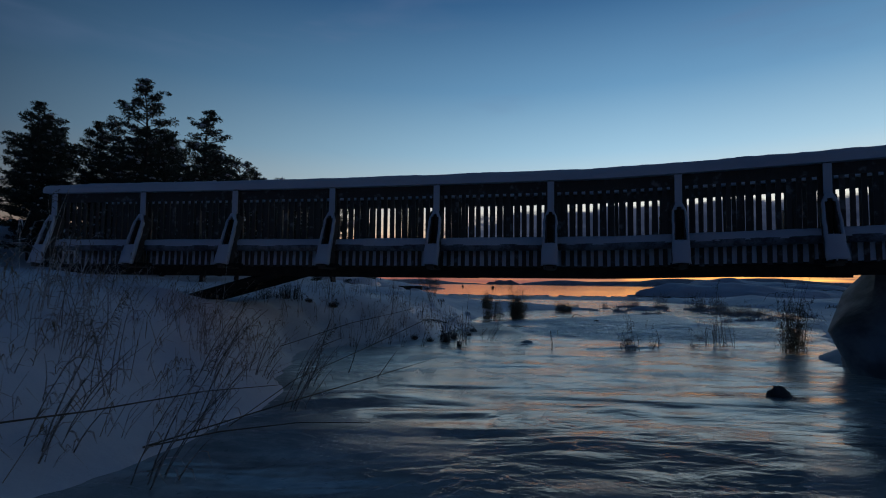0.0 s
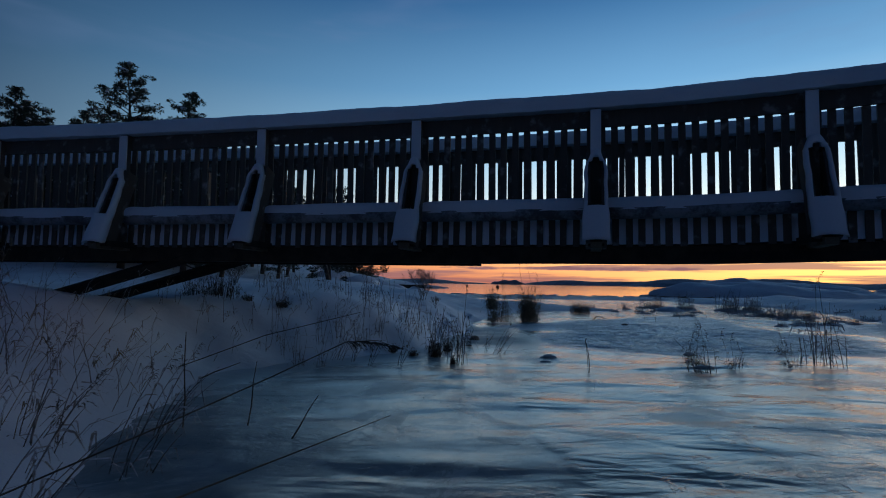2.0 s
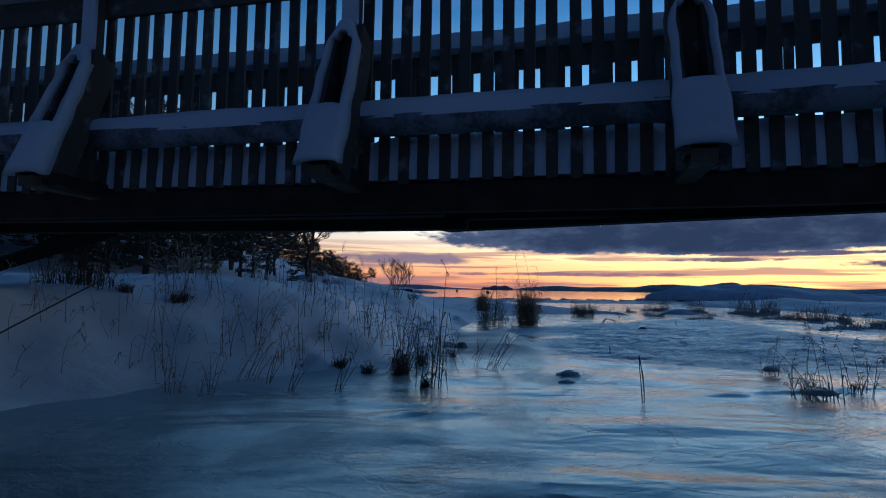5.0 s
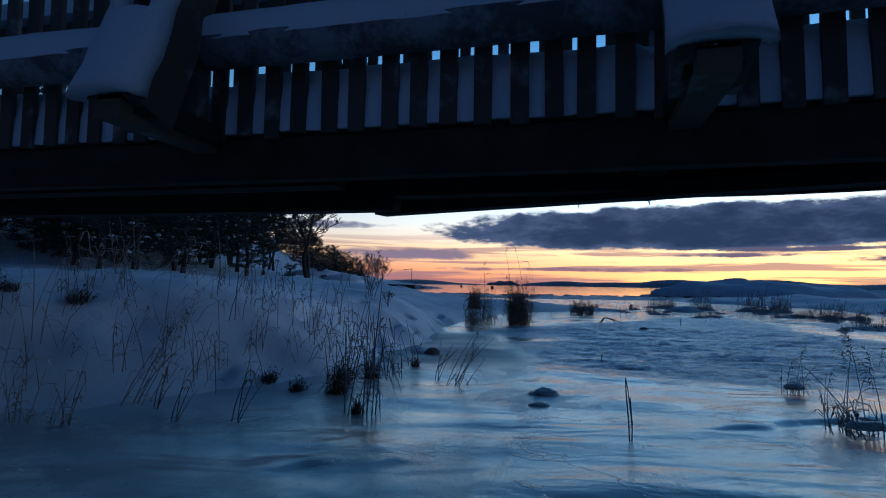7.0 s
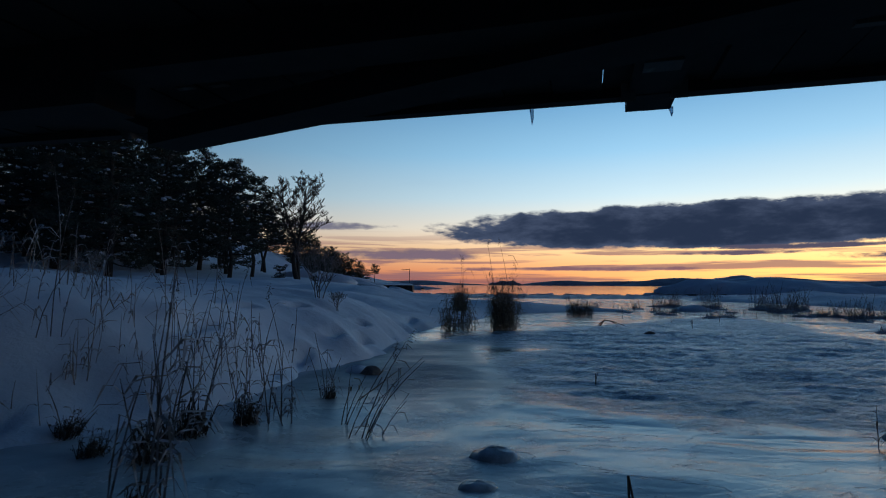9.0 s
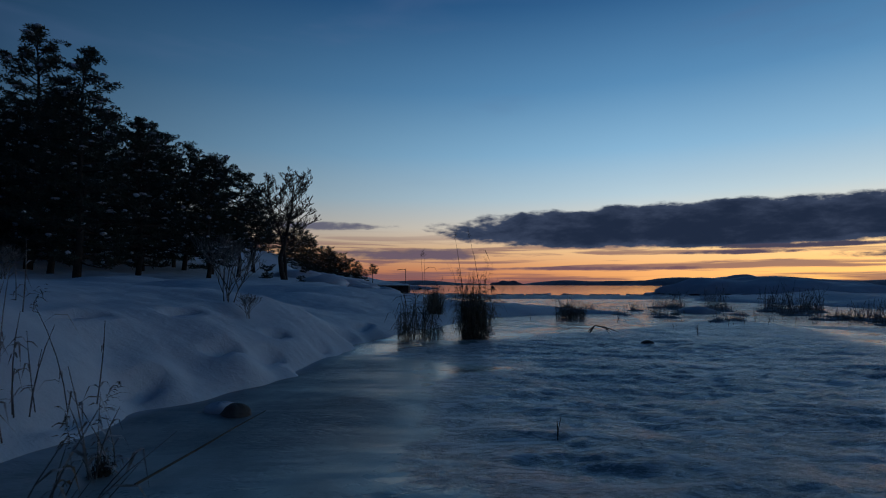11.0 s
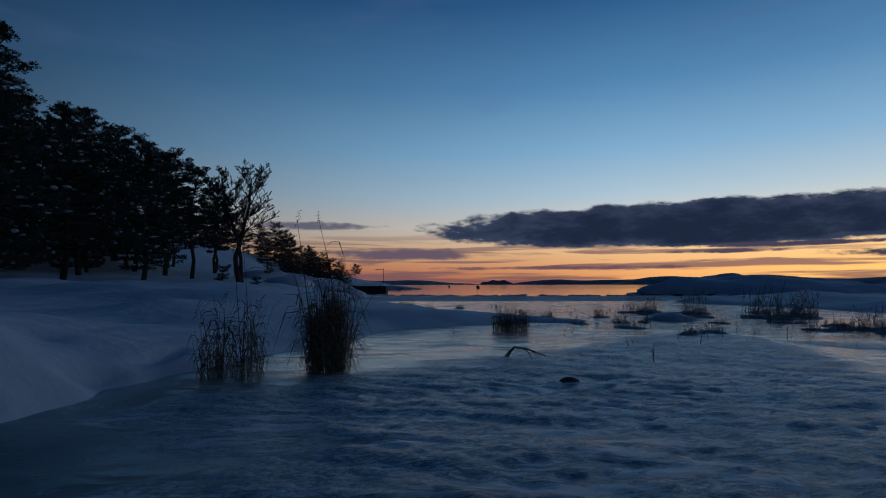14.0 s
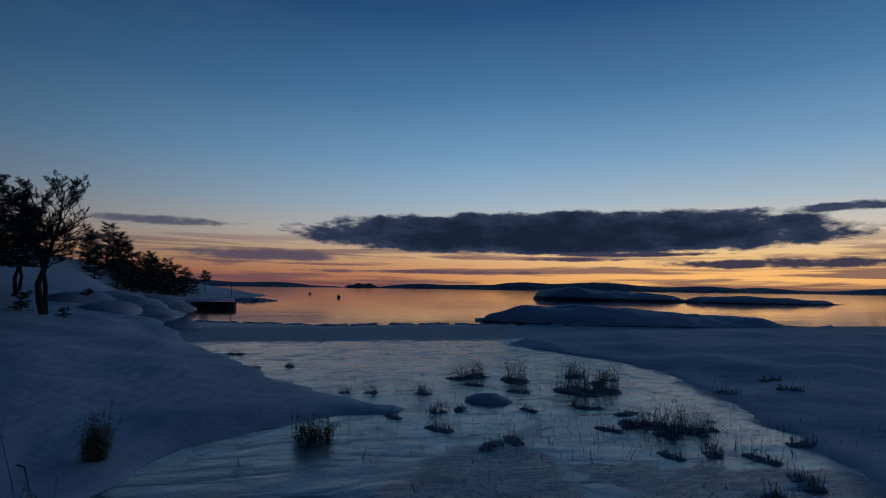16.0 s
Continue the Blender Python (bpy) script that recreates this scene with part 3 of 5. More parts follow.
ice_data.attributes.new("dust", "FLOAT", "POINT").data.foreach_set("value", dust_values)
soft = ramp01(IY, 7.8, 9.0) * 0.5
shelf_values = np.concatenate([(ramp01(left_of + 0.3 * soft * value_noise(IX * 2, IY * 2, 44), -0.03 - soft, 0.03 + soft) * (1 - ramp01(IY, 12.0, 14.0))).ravel(), np.zeros(len(ice.v) - zone.size)]).astype(np.float32)
ice_data.attributes.new("shelf", "FLOAT", "POINT").data.foreach_set("value", shelf_values)
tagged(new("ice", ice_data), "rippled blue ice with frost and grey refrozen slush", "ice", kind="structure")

# ---- far hills across the water ----


def far_hill(place, length, height, seed, label):
    rng = random.Random(seed)
    m = Mesh()
    n = 60
    bumps = [(rng.uniform(0, 6.28), rng.uniform(0.4, 3.5), rng.uniform(0.03, 0.12)) for _ in range(5)]
    rows = []
    for j in range(7):
        t = j / 6
        row = []
        for i in range(n + 1):
            u = i / n
            env = min(1.0, 6 * u * (1 - u)) ** 0.8
            h = height * env * (0.75 + sum(a * math.sin(p + f * u * 6.28) for p, f, a in bumps)) * math.sin(math.pi * t) + rng.uniform(0, 0.025) * height * (0 < j < 6)
            row.append((length * (u - 0.5), (t - 0.5) * length * 0.25, max(h, 0) - 0.5))
        rows.append(row)
    m.sheet(rows)
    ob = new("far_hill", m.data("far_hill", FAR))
    ob.location = place
    return tagged(ob, label, "hill", "hills across the sea")


for x, y, length, h, seed in ((285, 3000, 190, 32, 1), (-500, 3500, 1500, 38, 2), (900, 3400, 1000, 40, 3), (1750, 2900, 1700, 58, 4), (3000, 2300, 1900, 40, 5), (-2200, 3300, 1800, 60, 6), (4000, 1200, 2400, 50, 7)):
    hill = far_hill((x, y, -0.5), length, h, seed, "low wooded hill far across the sea at dusk")
    hill.rotation_euler[2] = -math.atan2(x, y)

# ---- snow-covered rock islets ----


def islet(place, size, turn, seed, label, rough=0.12):
    rng = random.Random(seed)
    r = root("rock_islet", place, label, "islet", "snowy islets")
    r.rotation_euler[2] = radians(turn)
    L, D, H = size
    n, k = 60, 30
    us, vs = np.meshgrid(np.linspace(-1, 1, n + 1), np.linspace(-1, 1, k + 1))
    rad = np.abs(us) ** 2.4 + np.abs(vs) ** 2.2
    rad = rad + 0.25 * value_noise(us * 3 + seed, vs * 3, seed) + 0.1 * value_noise(us * 8, vs * 6 + seed, seed + 1)
    prof = np.clip(1.05 - rad, 0, 1) ** 0.65
    z = H * prof * (0.72 + 0.28 * value_noise(us * 2.0 + 3, vs * 1.5, seed + 2)) + H * rough * value_noise(us * 6, vs * 5, seed + 3) * prof
    z = z * (0.8 - 0.35 * us)
    body, snow = Mesh(), Mesh()
    body.sheet([[(us[i, j] * L * 1.01, vs[i, j] * D * 1.01, z[i, j] * 0.8 - 0.2) for j in range(n + 1)] for i in range(k + 1)])
    snow.sheet([[(us[i, j] * L, vs[i, j] * D, z[i, j] + 0.04 * H if z[i, j] > 0.3 * H else z[i, j] + 0.04 * H - (0.3 * H - z[i, j]) * 1.6) for j in range(n + 1)] for i in range(k + 1)])
    part("rock", body, ROCK, r, "bare dark rock at the waterline", True)
    part("snow_cover", snow, SNOW, r, "smooth snow cover", True)
    return r


islet((34.3, 54.8, -0.1), (14.5, 5.5, 2.0), -14, 21, "smooth rock islet under deep snow by the ice edge", 0.24)
islet((24.5, 59.5, -0.1), (4.5, 2.5, 0.5), -10, 25, "low skerry under snow by the islet", 0.3)
islet((100, 168, -0.1), (26, 12, 5.2), -40, 22, "snow-covered rock islet out in the bay")
islet((132, 140, -0.1), (22, 8, 2.6), -20, 23, "low snow-covered skerry in the bay")
islet((165, 112, -0.1), (10, 5, 3.0), -20, 24, "snow-capped rock in the bay")

# ---- the wooden footbridge ----
AXIS = radians(-14.0)
U, OUT = Vector((math.cos(AXIS), math.sin(AXIS), 0)), Vector((math.sin(AXIS), -math.cos(AXIS), 0))
ORIGIN = Vector((1.0, 4.66, 0))
S0, S1, BAY, NEAR_RAIL, FAR_RAIL = -9.35, 7.0, 1.83, -0.15, -1.45

BASE = ORIGIN - 0.5 * U - 0.698375 * OUT


def along(s, out, z):
    """A place on the bridge: metres along it, out towards the upstream side, and up."""
    rise = 0.025 * max(0.0, s - 0.8)
    return ORIGIN + U * s + OUT * (out + (0.0065 if s < 0 else 0.018) * s * s) + Vector((0, 0, z + rise)) - BASE


def bearing(s):
    return AXIS - math.atan((0.013 if s < 0 else 0.036) * s)


def set_at(s, out, z):
    return Matrix.Translation(along(s, out, z)) @ Matrix.Rotation(bearing(s), 4, "Z")


bridge = root("footbridge", BASE, "snow-covered wooden footbridge with slatted railings over the ice", "bridge")
posts = [-0.05 + BAY * k for k in range(-5, 4)]


def run(s0, s1, out, z, width, height, step=0.45):
    """A beam that follows the bridge, out and z at its middle."""
    m = Mesh()
    n = max(1, int((s1 - s0) / step))
    ring = ((-0.5, -0.5), (0.5, -0.5), (0.5, 0.5), (-0.5, 0.5), (-0.5, -0.5))
    m.sheet([[along(s0 + (s1 - s0) * i / n, out + a * width, z + c * height) for a, c in ring] for i in range(n + 1)])
    for i in (0, n):
        k = i * 5
        m.f.append((k, k + 1, k + 2, k + 3) if i == 0 else (k + 3, k + 2, k + 1, k))
    return m


def drift(s0, s1, out, z, width, height, seed, step=0.06, over=0.0):
    """Snow lying along a rail, rounded and uneven."""
    m = Mesh()
    n, k = max(3, int((s1 - s0) / step)), 11
    rows = []
    for i in range(n + 1):
        s = s0 + (s1 - s0) * i / n
        edge = min(1.0, 5 * min(i, n - i) / n + 0.8)
        a, b = (noise.noise((s * 1.3, seed, 0)), noise.noise((s * 5.5, seed, 4)))
        row = []
        for j in range(k):
            w = math.pi * j / (k - 1)
            lip = noise.noise((s * 7, seed + j * 0.6, 8)) * 0.006 + noise.noise((s * 31, seed + j * 0.9, 5)) * 0.0035
            hh = height * edge * (1 + 0.13 * a + 0.05 * b)
            row.append(along(s, out + math.cos(w) * (width / 2 + lip + 0.06 * width * a), z + max(0.0, math.sin(w)) ** 0.75 * hh + (lip - over if j in (0, k - 1) else lip * 0.5)))
        rows.append(row + [row[0]])
    m.sheet(rows)
    m.f.append(tuple(range(k)))
    m.f.append(tuple(n * (k + 1) + j for j in range(k))[::-1])
    return m


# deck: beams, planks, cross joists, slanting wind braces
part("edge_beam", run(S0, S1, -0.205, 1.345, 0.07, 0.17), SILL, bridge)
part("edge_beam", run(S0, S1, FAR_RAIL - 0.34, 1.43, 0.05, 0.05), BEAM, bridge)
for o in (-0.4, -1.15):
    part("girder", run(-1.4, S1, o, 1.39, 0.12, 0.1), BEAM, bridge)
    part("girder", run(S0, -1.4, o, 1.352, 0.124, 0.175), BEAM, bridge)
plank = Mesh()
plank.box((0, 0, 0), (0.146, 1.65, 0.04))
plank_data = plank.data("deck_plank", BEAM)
s = S0 + 0.08
k = 0
while s < S1:
    piece("deck_plank", plank_data, bridge, set_at(s, -0.995, 1.455 + 0.004 * (k % 3 - 1)))
    s, k = s + 0.15, k + 1
joist = Mesh()
joist.box((0, 0, 0), (0.14, 2.2, 0.065))
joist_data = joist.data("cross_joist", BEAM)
outrigger = Mesh()
outrigger.box((0, 0, 0), (0.1, 0.56, 0.06))
outrigger_data = outrigger.data("outrigger", PALE)
for p in posts:
    piece("cross_joist", joist_data, bridge, set_at(p, -0.83, 1.44))
    piece("outrigger", outrigger_data, bridge, set_at(p, 0.05, 1.41))
for x0, y0, slope in ((-0.25, 6.65, -0.572), (1.87, 4.66, -0.3)):
    m = Mesh()
    a, d = Vector((x0, y0, 1.343)) - BASE, Vector((1, slope, 0)).normalized()
    m.box(a + d * 1.55, (3.1, 0.13, 0.075), Matrix.Rotation(math.atan2(d.y, d.x), 3, "Z"))
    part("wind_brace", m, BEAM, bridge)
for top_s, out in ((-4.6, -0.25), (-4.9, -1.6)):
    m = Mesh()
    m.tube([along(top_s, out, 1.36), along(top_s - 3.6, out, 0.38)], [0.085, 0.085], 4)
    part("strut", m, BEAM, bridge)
# railings: posts with paired raking planks, slats, top board, lower rail, handrail, and the snow on them
slat = Mesh()
slat.box((0, 0, 0), (0.064, 0.022, 1.21))
slat_data = slat.data("slat", WOOD)
post = Mesh()
post.box((0, 0, 0), (0.095, 0.07, 1.38))
post_data = post.data("post", WOOD)


def rake(side):
    """One raking plank of a post: foot out on the joist, head against the post."""
    m = Mesh()
    a, b = Vector((side * 0.072, -0.43, 1.43)), Vector((side * 0.072, -0.10, 2.32))
    d = (b - a).normalized()
    m.box((a + b) / 2 + Vector((0, 0.045, -0.015)), (0.042, 0.19, (b - a).length), Matrix.Rotation(math.atan2(-(b.y - a.y), b.z - a.z), 3, "X"))
    return m


rake_data = [rake(-1).data("brace", WOOD), rake(1).data("brace", WOOD)]


def rake_snow(seed):
    """Snow that lies on the raking planks, bridging their lower half and parting round the gap."""
    rng = random.Random(seed)
    m = Mesh()
    n, k = 22, 9
    rows = []
    for i in range(n + 1):
        t = i / n
        y, z = -0.45 + 0.33 * t, 1.435 + 0.9 * t
        half = 0.125 - 0.03 * t + 0.012 * noise.noise((t * 6, seed, 1)) - 0.05 * max(0, t - 0.85) / 0.15
        rows.append([(half * math.cos(math.pi * j / (k - 1)), y - 0.055 - 0.05 * (1 - 0.6 * t) * math.sin(math.pi * j / (k - 1)) ** 0.6 + 0.01 * noise.noise((t * 9, j, seed)), z + 0.02 * math.sin(math.pi * j / (k - 1))) for j in range(k)])
    base = len(m.v)
    for r in rows:
        m.v += r
    for i in range(n):
        for j in range(k - 1):
            gap = 0.38 < (i + 0.5) / n < 0.88 and 2 <= j <= 5 or (0.36 < (i + 0.5) / n < 0.9 and 3 <= j <= 4)
            if not gap:
                a = i * k + j
                m.f.append((a, a + 1, a + k + 1, a + k))
    # back of the snow, so that it has thickness
    off = len(m.v)
    m.v += [(x * 0.96, y + 0.06, z + 0.012) for r in rows for x, y, z in [(p[0], max(p[1], -0.6) * 0 + rows[rows.index(r)][0][1], p[2]) for p in r]]
    for a, b, c, d in list(m.f):
        m.f.append((off + d, off + c, off + b, off + a))
    edges = {}
    for f in m.f[: len(m.f) // 2]:
        for p, q in zip(f, f[1:] + f[:1]):
            edges[(p, q)] = edges.get((q, p), 0) == 0
    for p, q in [e for e in edges if (e[1], e[0]) not in edges]:
        m.f.append((q, p, off + p, off + q))
    return m


for rail, face in ((NEAR_RAIL, 1), (FAR_RAIL, -1)):
    spin = Matrix.Rotation(math.pi if face < 0 else 0, 4, "Z")
    railing = new("railing")
    railing.parent = bridge
    railing.matrix_basis = Matrix()
    rng = random.Random(3 + face)
    for i, p in enumerate(posts):
        m = set_at(p, rail, 0) @ spin
        piece("post", post_data, railing, m @ pose(0, -0.085, 2.09))
        for d in rake_data:
            piece("brace", d, railing, m)
        if face > 0:
            ob = part("brace_snow", rake_snow(i), SNOW, railing, "snow clinging to the raking planks", True)
            ob.matrix_basis = m
            strip = Mesh()
            strip.box((0, -0.125, 2.53), (0.1, 0.02, 0.46))
            crust = part("post_snow", strip, SNOW, railing, "rime on the post")
            crust.matrix_basis = m
        if i < len(posts) - 1:
            s0, s1 = p + 0.075, posts[i + 1] - 0.075
            for j in range(15):
                q = p + BAY * (j + 0.5) / 15 + rng.uniform(-0.006, 0.006)
                piece("slat", slat_data, railing, set_at(q, rail, 2.035 + rng.uniform(-0.012, 0.012)) @ pose(0, 0, 0, 0, rng.uniform(-0.6, 0.6), 0))
            log = Mesh()
            n = 6
            log.tube([along(s0 + (s1 - s0) * k / n, rail + face * 0.09, 1.765) for k in range(n + 1)], [0.08] * (n + 1), 12)
            part("lower_rail", log, RIMED_WOOD, railing, "round rail blotched with frost", True)
            part("rail_snow", drift(s0 - 0.02, s1 + 0.02, rail + face * 0.085, 1.8, 0.165, 0.1, 10 * i + face, over=0.03), SNOW, railing, "snow lying on the lower rail", True)
            part("sill_snow", drift(s0, s1, rail - face * 0.075, 1.45, 0.15, 0.27, 200 + 10 * i + face), SNOW, railing, "", True)
    part("top_board", run(S0, S1, rail + face * 0.03, 2.69, 0.03, 0.17), WOOD, railing)
    part("handrail", run(S0, S1, rail + face * 0.02, 2.792, 0.2, 0.035), WOOD, railing)
    part("handrail_snow", drift(S0 - 0.05, S1, rail + face * 0.03, 2.8, 0.28, 0.155 if face > 0 else 0.15, 77 * face, over=0.03), SNOW, railing, "thick smooth snow along the handrail", True)
part("deck_snow", drift(S0, S1, (FAR_RAIL + NEAR_RAIL) / 2, 1.475, 1.22, 0.36, 501, step=0.12), SNOW, bridge, "untrodden snow on the deck", True)
for s, o, length in ((-0.42, FAR_RAIL - 0.36, 0.06), (0.02, FAR_RAIL - 0.47, 0.03)):
    m = Mesh()
    m.tube([along(s, o, 1.41), along(s + 0.003, o, 1.41 - length * 0.6), along(s + 0.002, o, 1.41 - length)], [0.008, 0.005, 0.001], 6)
    part("icicle", m, ICICLE, bridge, "small clear icicle")

# ---- reeds and grass ----


def reed_clump(name, label, seed, stems, spread, tall, leaves, plumes, lean=0.12, mat=REED, leaf_mat=None, drift_to=(0.0, 0.0), thick=1.0, hummock=0.0):
    """A clump at the origin: bent stalks, dry leaves, drooping seed heads."""
    rng = random.Random(seed)
    r = root(name, (0, 0, 0), label, "reeds" if "reed" in name else "grass", "reeds in the ice" if "reed" in name else "grass tufts")
    stalk, leaf, head = Mesh(), Mesh(), Mesh()
    knots = [(rng.gauss(0, 0.55), rng.gauss(0, 0.45), rng.uniform(0.5, 1.1)) for _ in range(5)]
    for i in range(stems):
        a, d = rng.uniform(0, 6.283), spread * math.sqrt(rng.random())
        base = Vector((math.cos(a) * d, math.sin(a) * d, -0.06))
        rise_by = 1.0
        if hummock:
            kx, ky, rise_by = knots[i % 5]
            base = Vector((spread * (kx + rng.gauss(0, 0.22)), spread * (ky + rng.gauss(0, 0.22)), -0.03))
        h = rise_by * tall * rng.choice((0.4, 0.55, 0.62, 0.7, 0.8, 1.0)) * rng.uniform(0.8, 1.08)
        way = Vector((rng.gauss(drift_to[0], lean), rng.gauss(drift_to[1], lean), 1)).normalized()
        curl = Vector((rng.gauss(drift_to[0] * 0.6, 0.1), rng.gauss(drift_to[1] * 0.6, 0.1), -0.04))
        broken = rng.random() < 0.22
        pts = []
        for k in range(5):
            t = k / 4
            p = base + way * (h * t) + curl * (h * t * t)
            if broken and k > 2:
                p = pts[-1] + Vector((rng.choice((-1, 1)) * 0.13 * h, rng.uniform(-0.08, 0.08) * h, -0.1 * h * (k - 2.4)))
            pts.append(p)
        w = rng.uniform(0.0026, 0.0042) * thick
        stalk.tube(pts, [w, w * 0.95, w * 0.85, w * 0.65, w * 0.3], 3, False)
        for j in range(leaves):
            t = rng.uniform(0.12, 0.85)
            q = base + way * (h * t) + curl * (h * t * t)
            a2, L = rng.uniform(0, 6.283), h * rng.uniform(0.16, 0.36)
            o = Vector((math.cos(a2), math.sin(a2), 0))
            rise = rng.uniform(0.1, 0.8)
            leaf.blade([q, q + o * L * 0.3 + Vector((0, 0, L * 0.5 * rise)), q + o * L * 0.65 + Vector((0, 0, L * 0.45 * rise)), q + o * L + Vector((0, 0, L * (0.2 * rise - rng.uniform(0.1, 0.7))))],
                       [0.006 * thick, 0.011 * thick, 0.008 * thick, 0.001], (-o.y, o.x, 0.4))
        if plumes and h > tall * 0.72 and not broken and rng.random() < plumes:
            tip = pts[-1]
            nod = Vector((rng.gauss(drift_to[0] * 2, 0.5), rng.gauss(0, 0.5), 0)).normalized()
            for j in range(26):
                t = j / 26
                q = tip + Vector((0, 0, -0.05 + 0.15 * t)) + nod * (0.07 * t * t)
                o = Vector((rng.gauss(0, 0.014), rng.gauss(0, 0.014), rng.gauss(0.004, 0.012))) + nod * rng.uniform(0.0, 0.03)
                L = rng.uniform(0.7, 1.5) * (1 - 0.4 * t)
                head.blade([q, q + o * L, q + o * 1.7 * L + Vector((0, 0, -0.016 * L))], [0.002, 0.006, 0.001], (o.y + 0.01, -o.x, 0.02))
    if hummock:
        mound = Mesh()
        for kx, ky, k in knots:
            mound.lump((spread * kx, spread * ky, -0.01), (spread * 0.55 * k, spread * 0.45 * k, hummock * k), rng, 6, 11, 0.3)
        part("mound", mound, TURF, r, "rimed frozen mound", True)
    part("thicket", stalk, mat, r, kind="stuff")
    if leaf.f:
        part("foliage", leaf, leaf_mat or mat, r, kind="stuff")
    if head.f:
        part("plumage", head, REED_DARK, r, "feathery dark seed heads", kind="stuff")
    return r


def placed(thing, x, y, turn=0.0, size=1.0, sink=0.0, z=None, tall=None):
    h = max(height_at(x, y), -0.02) if z is None else z
    return Matrix.Translation((x, y, h - sink)) @ Matrix.Rotation(radians(turn), 4, "Z") @ Matrix.Diagonal((size, size, tall or size, 1))


def plant(thing, spots):
    """The first spot takes the thing itself, the others copies."""
    spots = [placed(thing, *s) for s in spots]
    for m in spots[1:]:
        copy_thing(thing, m)
    thing.matrix_basis = spots[0]


# big clumps, each of its own
plant(reed_clump("reed_clump", "dense dark clump of dry reeds standing in the ice", 1, 190, 0.25, 1.25, 6, 0.15, 0.1, REED_DARK, REED), [(1.75, 15.25), (0.95, 19.6, 80, 0.72)])
plant(reed_clump("reed_clump", "few tall bent reeds with nodding seed heads", 12, 9, 0.2, 1.75, 2, 0.8, 0.04, REED_DARK, REED_DARK, thick=1.9), [(1.72, 15.3), (0.85, 14.9, 70, 0.8)])
plant(reed_clump("reed_clump", "thin clump of broken dry reeds at the ice edge", 2, 85, 0.36, 1.08, 4, 0.1, 0.12, REED, REED_DARK), [(0.85, 14.85)])
plant(reed_clump("reed_clump", "low dark reed clump with bent leaves", 3, 110, 0.34, 0.68, 5, 0.1, 0.14, REED_DARK, REED_DARK, thick=1.3), [(4.4, 20.5, 0, 1.1)])
plant(reed_clump("reed_clump", "tall dry reeds at the foot of the snowy bank", 4, 8, 0.13, 1.2, 3, 0.6, 0.08, RIMED_REED, FROSTED, (0.06, 0), 1.3), [(-0.4, 6.78), (4.84, 7.07, 140, 1.2), (4.6, 7.3, 40, 1.1)])
plant(reed_clump("reed_clump", "dark tall reeds beside the snowy abutment", 5, 110, 0.2, 1.4, 4, 0.3, 0.07, REED_DARK, REED_DARK), [(5.6, 6.3)])
plant(reed_clump("reed_clump", "leaning reed stalks with drooping seed heads", 6, 8, 0.16, 1.05, 3, 0.8, 0.14, RIMED_REED, FROSTED, (0.3, 0.1), 1.3),
      [(0.28, 7.9, 0, 0.75), (-2.5, 0.6, 0, 1.0), (-2.05, 1.5, 15, 0.9), (-2.15, 2.5, -10, 0.9), (-2.4, 3.2, 5, 0.8), (-2.3, -0.4, 5, 1.0), (-2.9, 1.7, 25, 1.1), (-3.0, -0.3, 10, 1.1), (-2.75, 2.6, -15, 0.9), (-2.0, 6.9, 40, 0.8)])
plant(reed_clump("reed_clump", "dry reeds with dark matted leaves round their feet", 17, 7, 0.1, 0.85, 4, 0.5, 0.09, RIMED_REED, FROSTED, (0.06, 0), 1.5),
      [(-0.7, 7.85), (-0.5, 8.15, 60, 0.85), (-0.3, 8.2, 130, 0.9), (-0.15, 8.85, 200, 0.7), (-0.66, 7.4, 260, 0.9), (-1.6, 8.2, 310, 0.7), (-2.05, 6.27, 20, 0.6), (-2.34, 6.3, 75, 0.7)])
plant(reed_clump("grass_tuft", "matted dark grass at the foot of the reeds", 19, 60, 0.08, 0.3, 2, 0.0, 0.16, TUFT, REED_DARK, (0.03, 0), 1.5), [(-0.7, 7.86), (-0.5, 8.16, 60, 0.8), (-0.66, 7.4, 260, 1.0), (-0.14, 8.85, 200, 0.5), (-0.4, 6.8, 33, 0.5)])
plant(reed_clump("reed_clump", "sparse upright reed stalks in snow", 7, 8, 0.34, 0.95, 3, 0.4, 0.12, RIMED_REED, FROSTED, thick=1.3),
      [(-1.0, 8.9), (-1.6, 7.6, 30, 0.9), (-2.3, 7.4, 120, 0.8), (-1.3, 9.2, 200, 0.9), (-2.1, 8.8, 250, 0.8), (-2.7, 9.6, 77, 0.9), (-1.9, 10.3, 99, 1.0), (-0.9, 9.5, 130, 0.9), (-3.6, 9.0, 170, 1.0),
       (-3.0, 7.9, 15, 0.7), (-3.6, 6.9, 60, 0.8), (-4.2, 4.2, 100, 0.9), (-3.4, 3.4, 33, 1.0), (-3.8, 1.4, 66, 1.1), (-4.6, 2.2, 140, 1.0), (-3.3, 0.2, 200, 1.0)])
plant(reed_clump("reed_clump", "three crossed reed stalks leaning over the ice", 31, 4, 0.06, 0.85, 1, 0.6, 0.16, REED_DARK, REED, (0.22, 0.05), 1.3), [(-1.1, 6.4), (-1.47, 6.4, 10, 0.8), (0.1, 8.15, 20, 0.8), (-1.75, 6.7, -20, 0.9)])
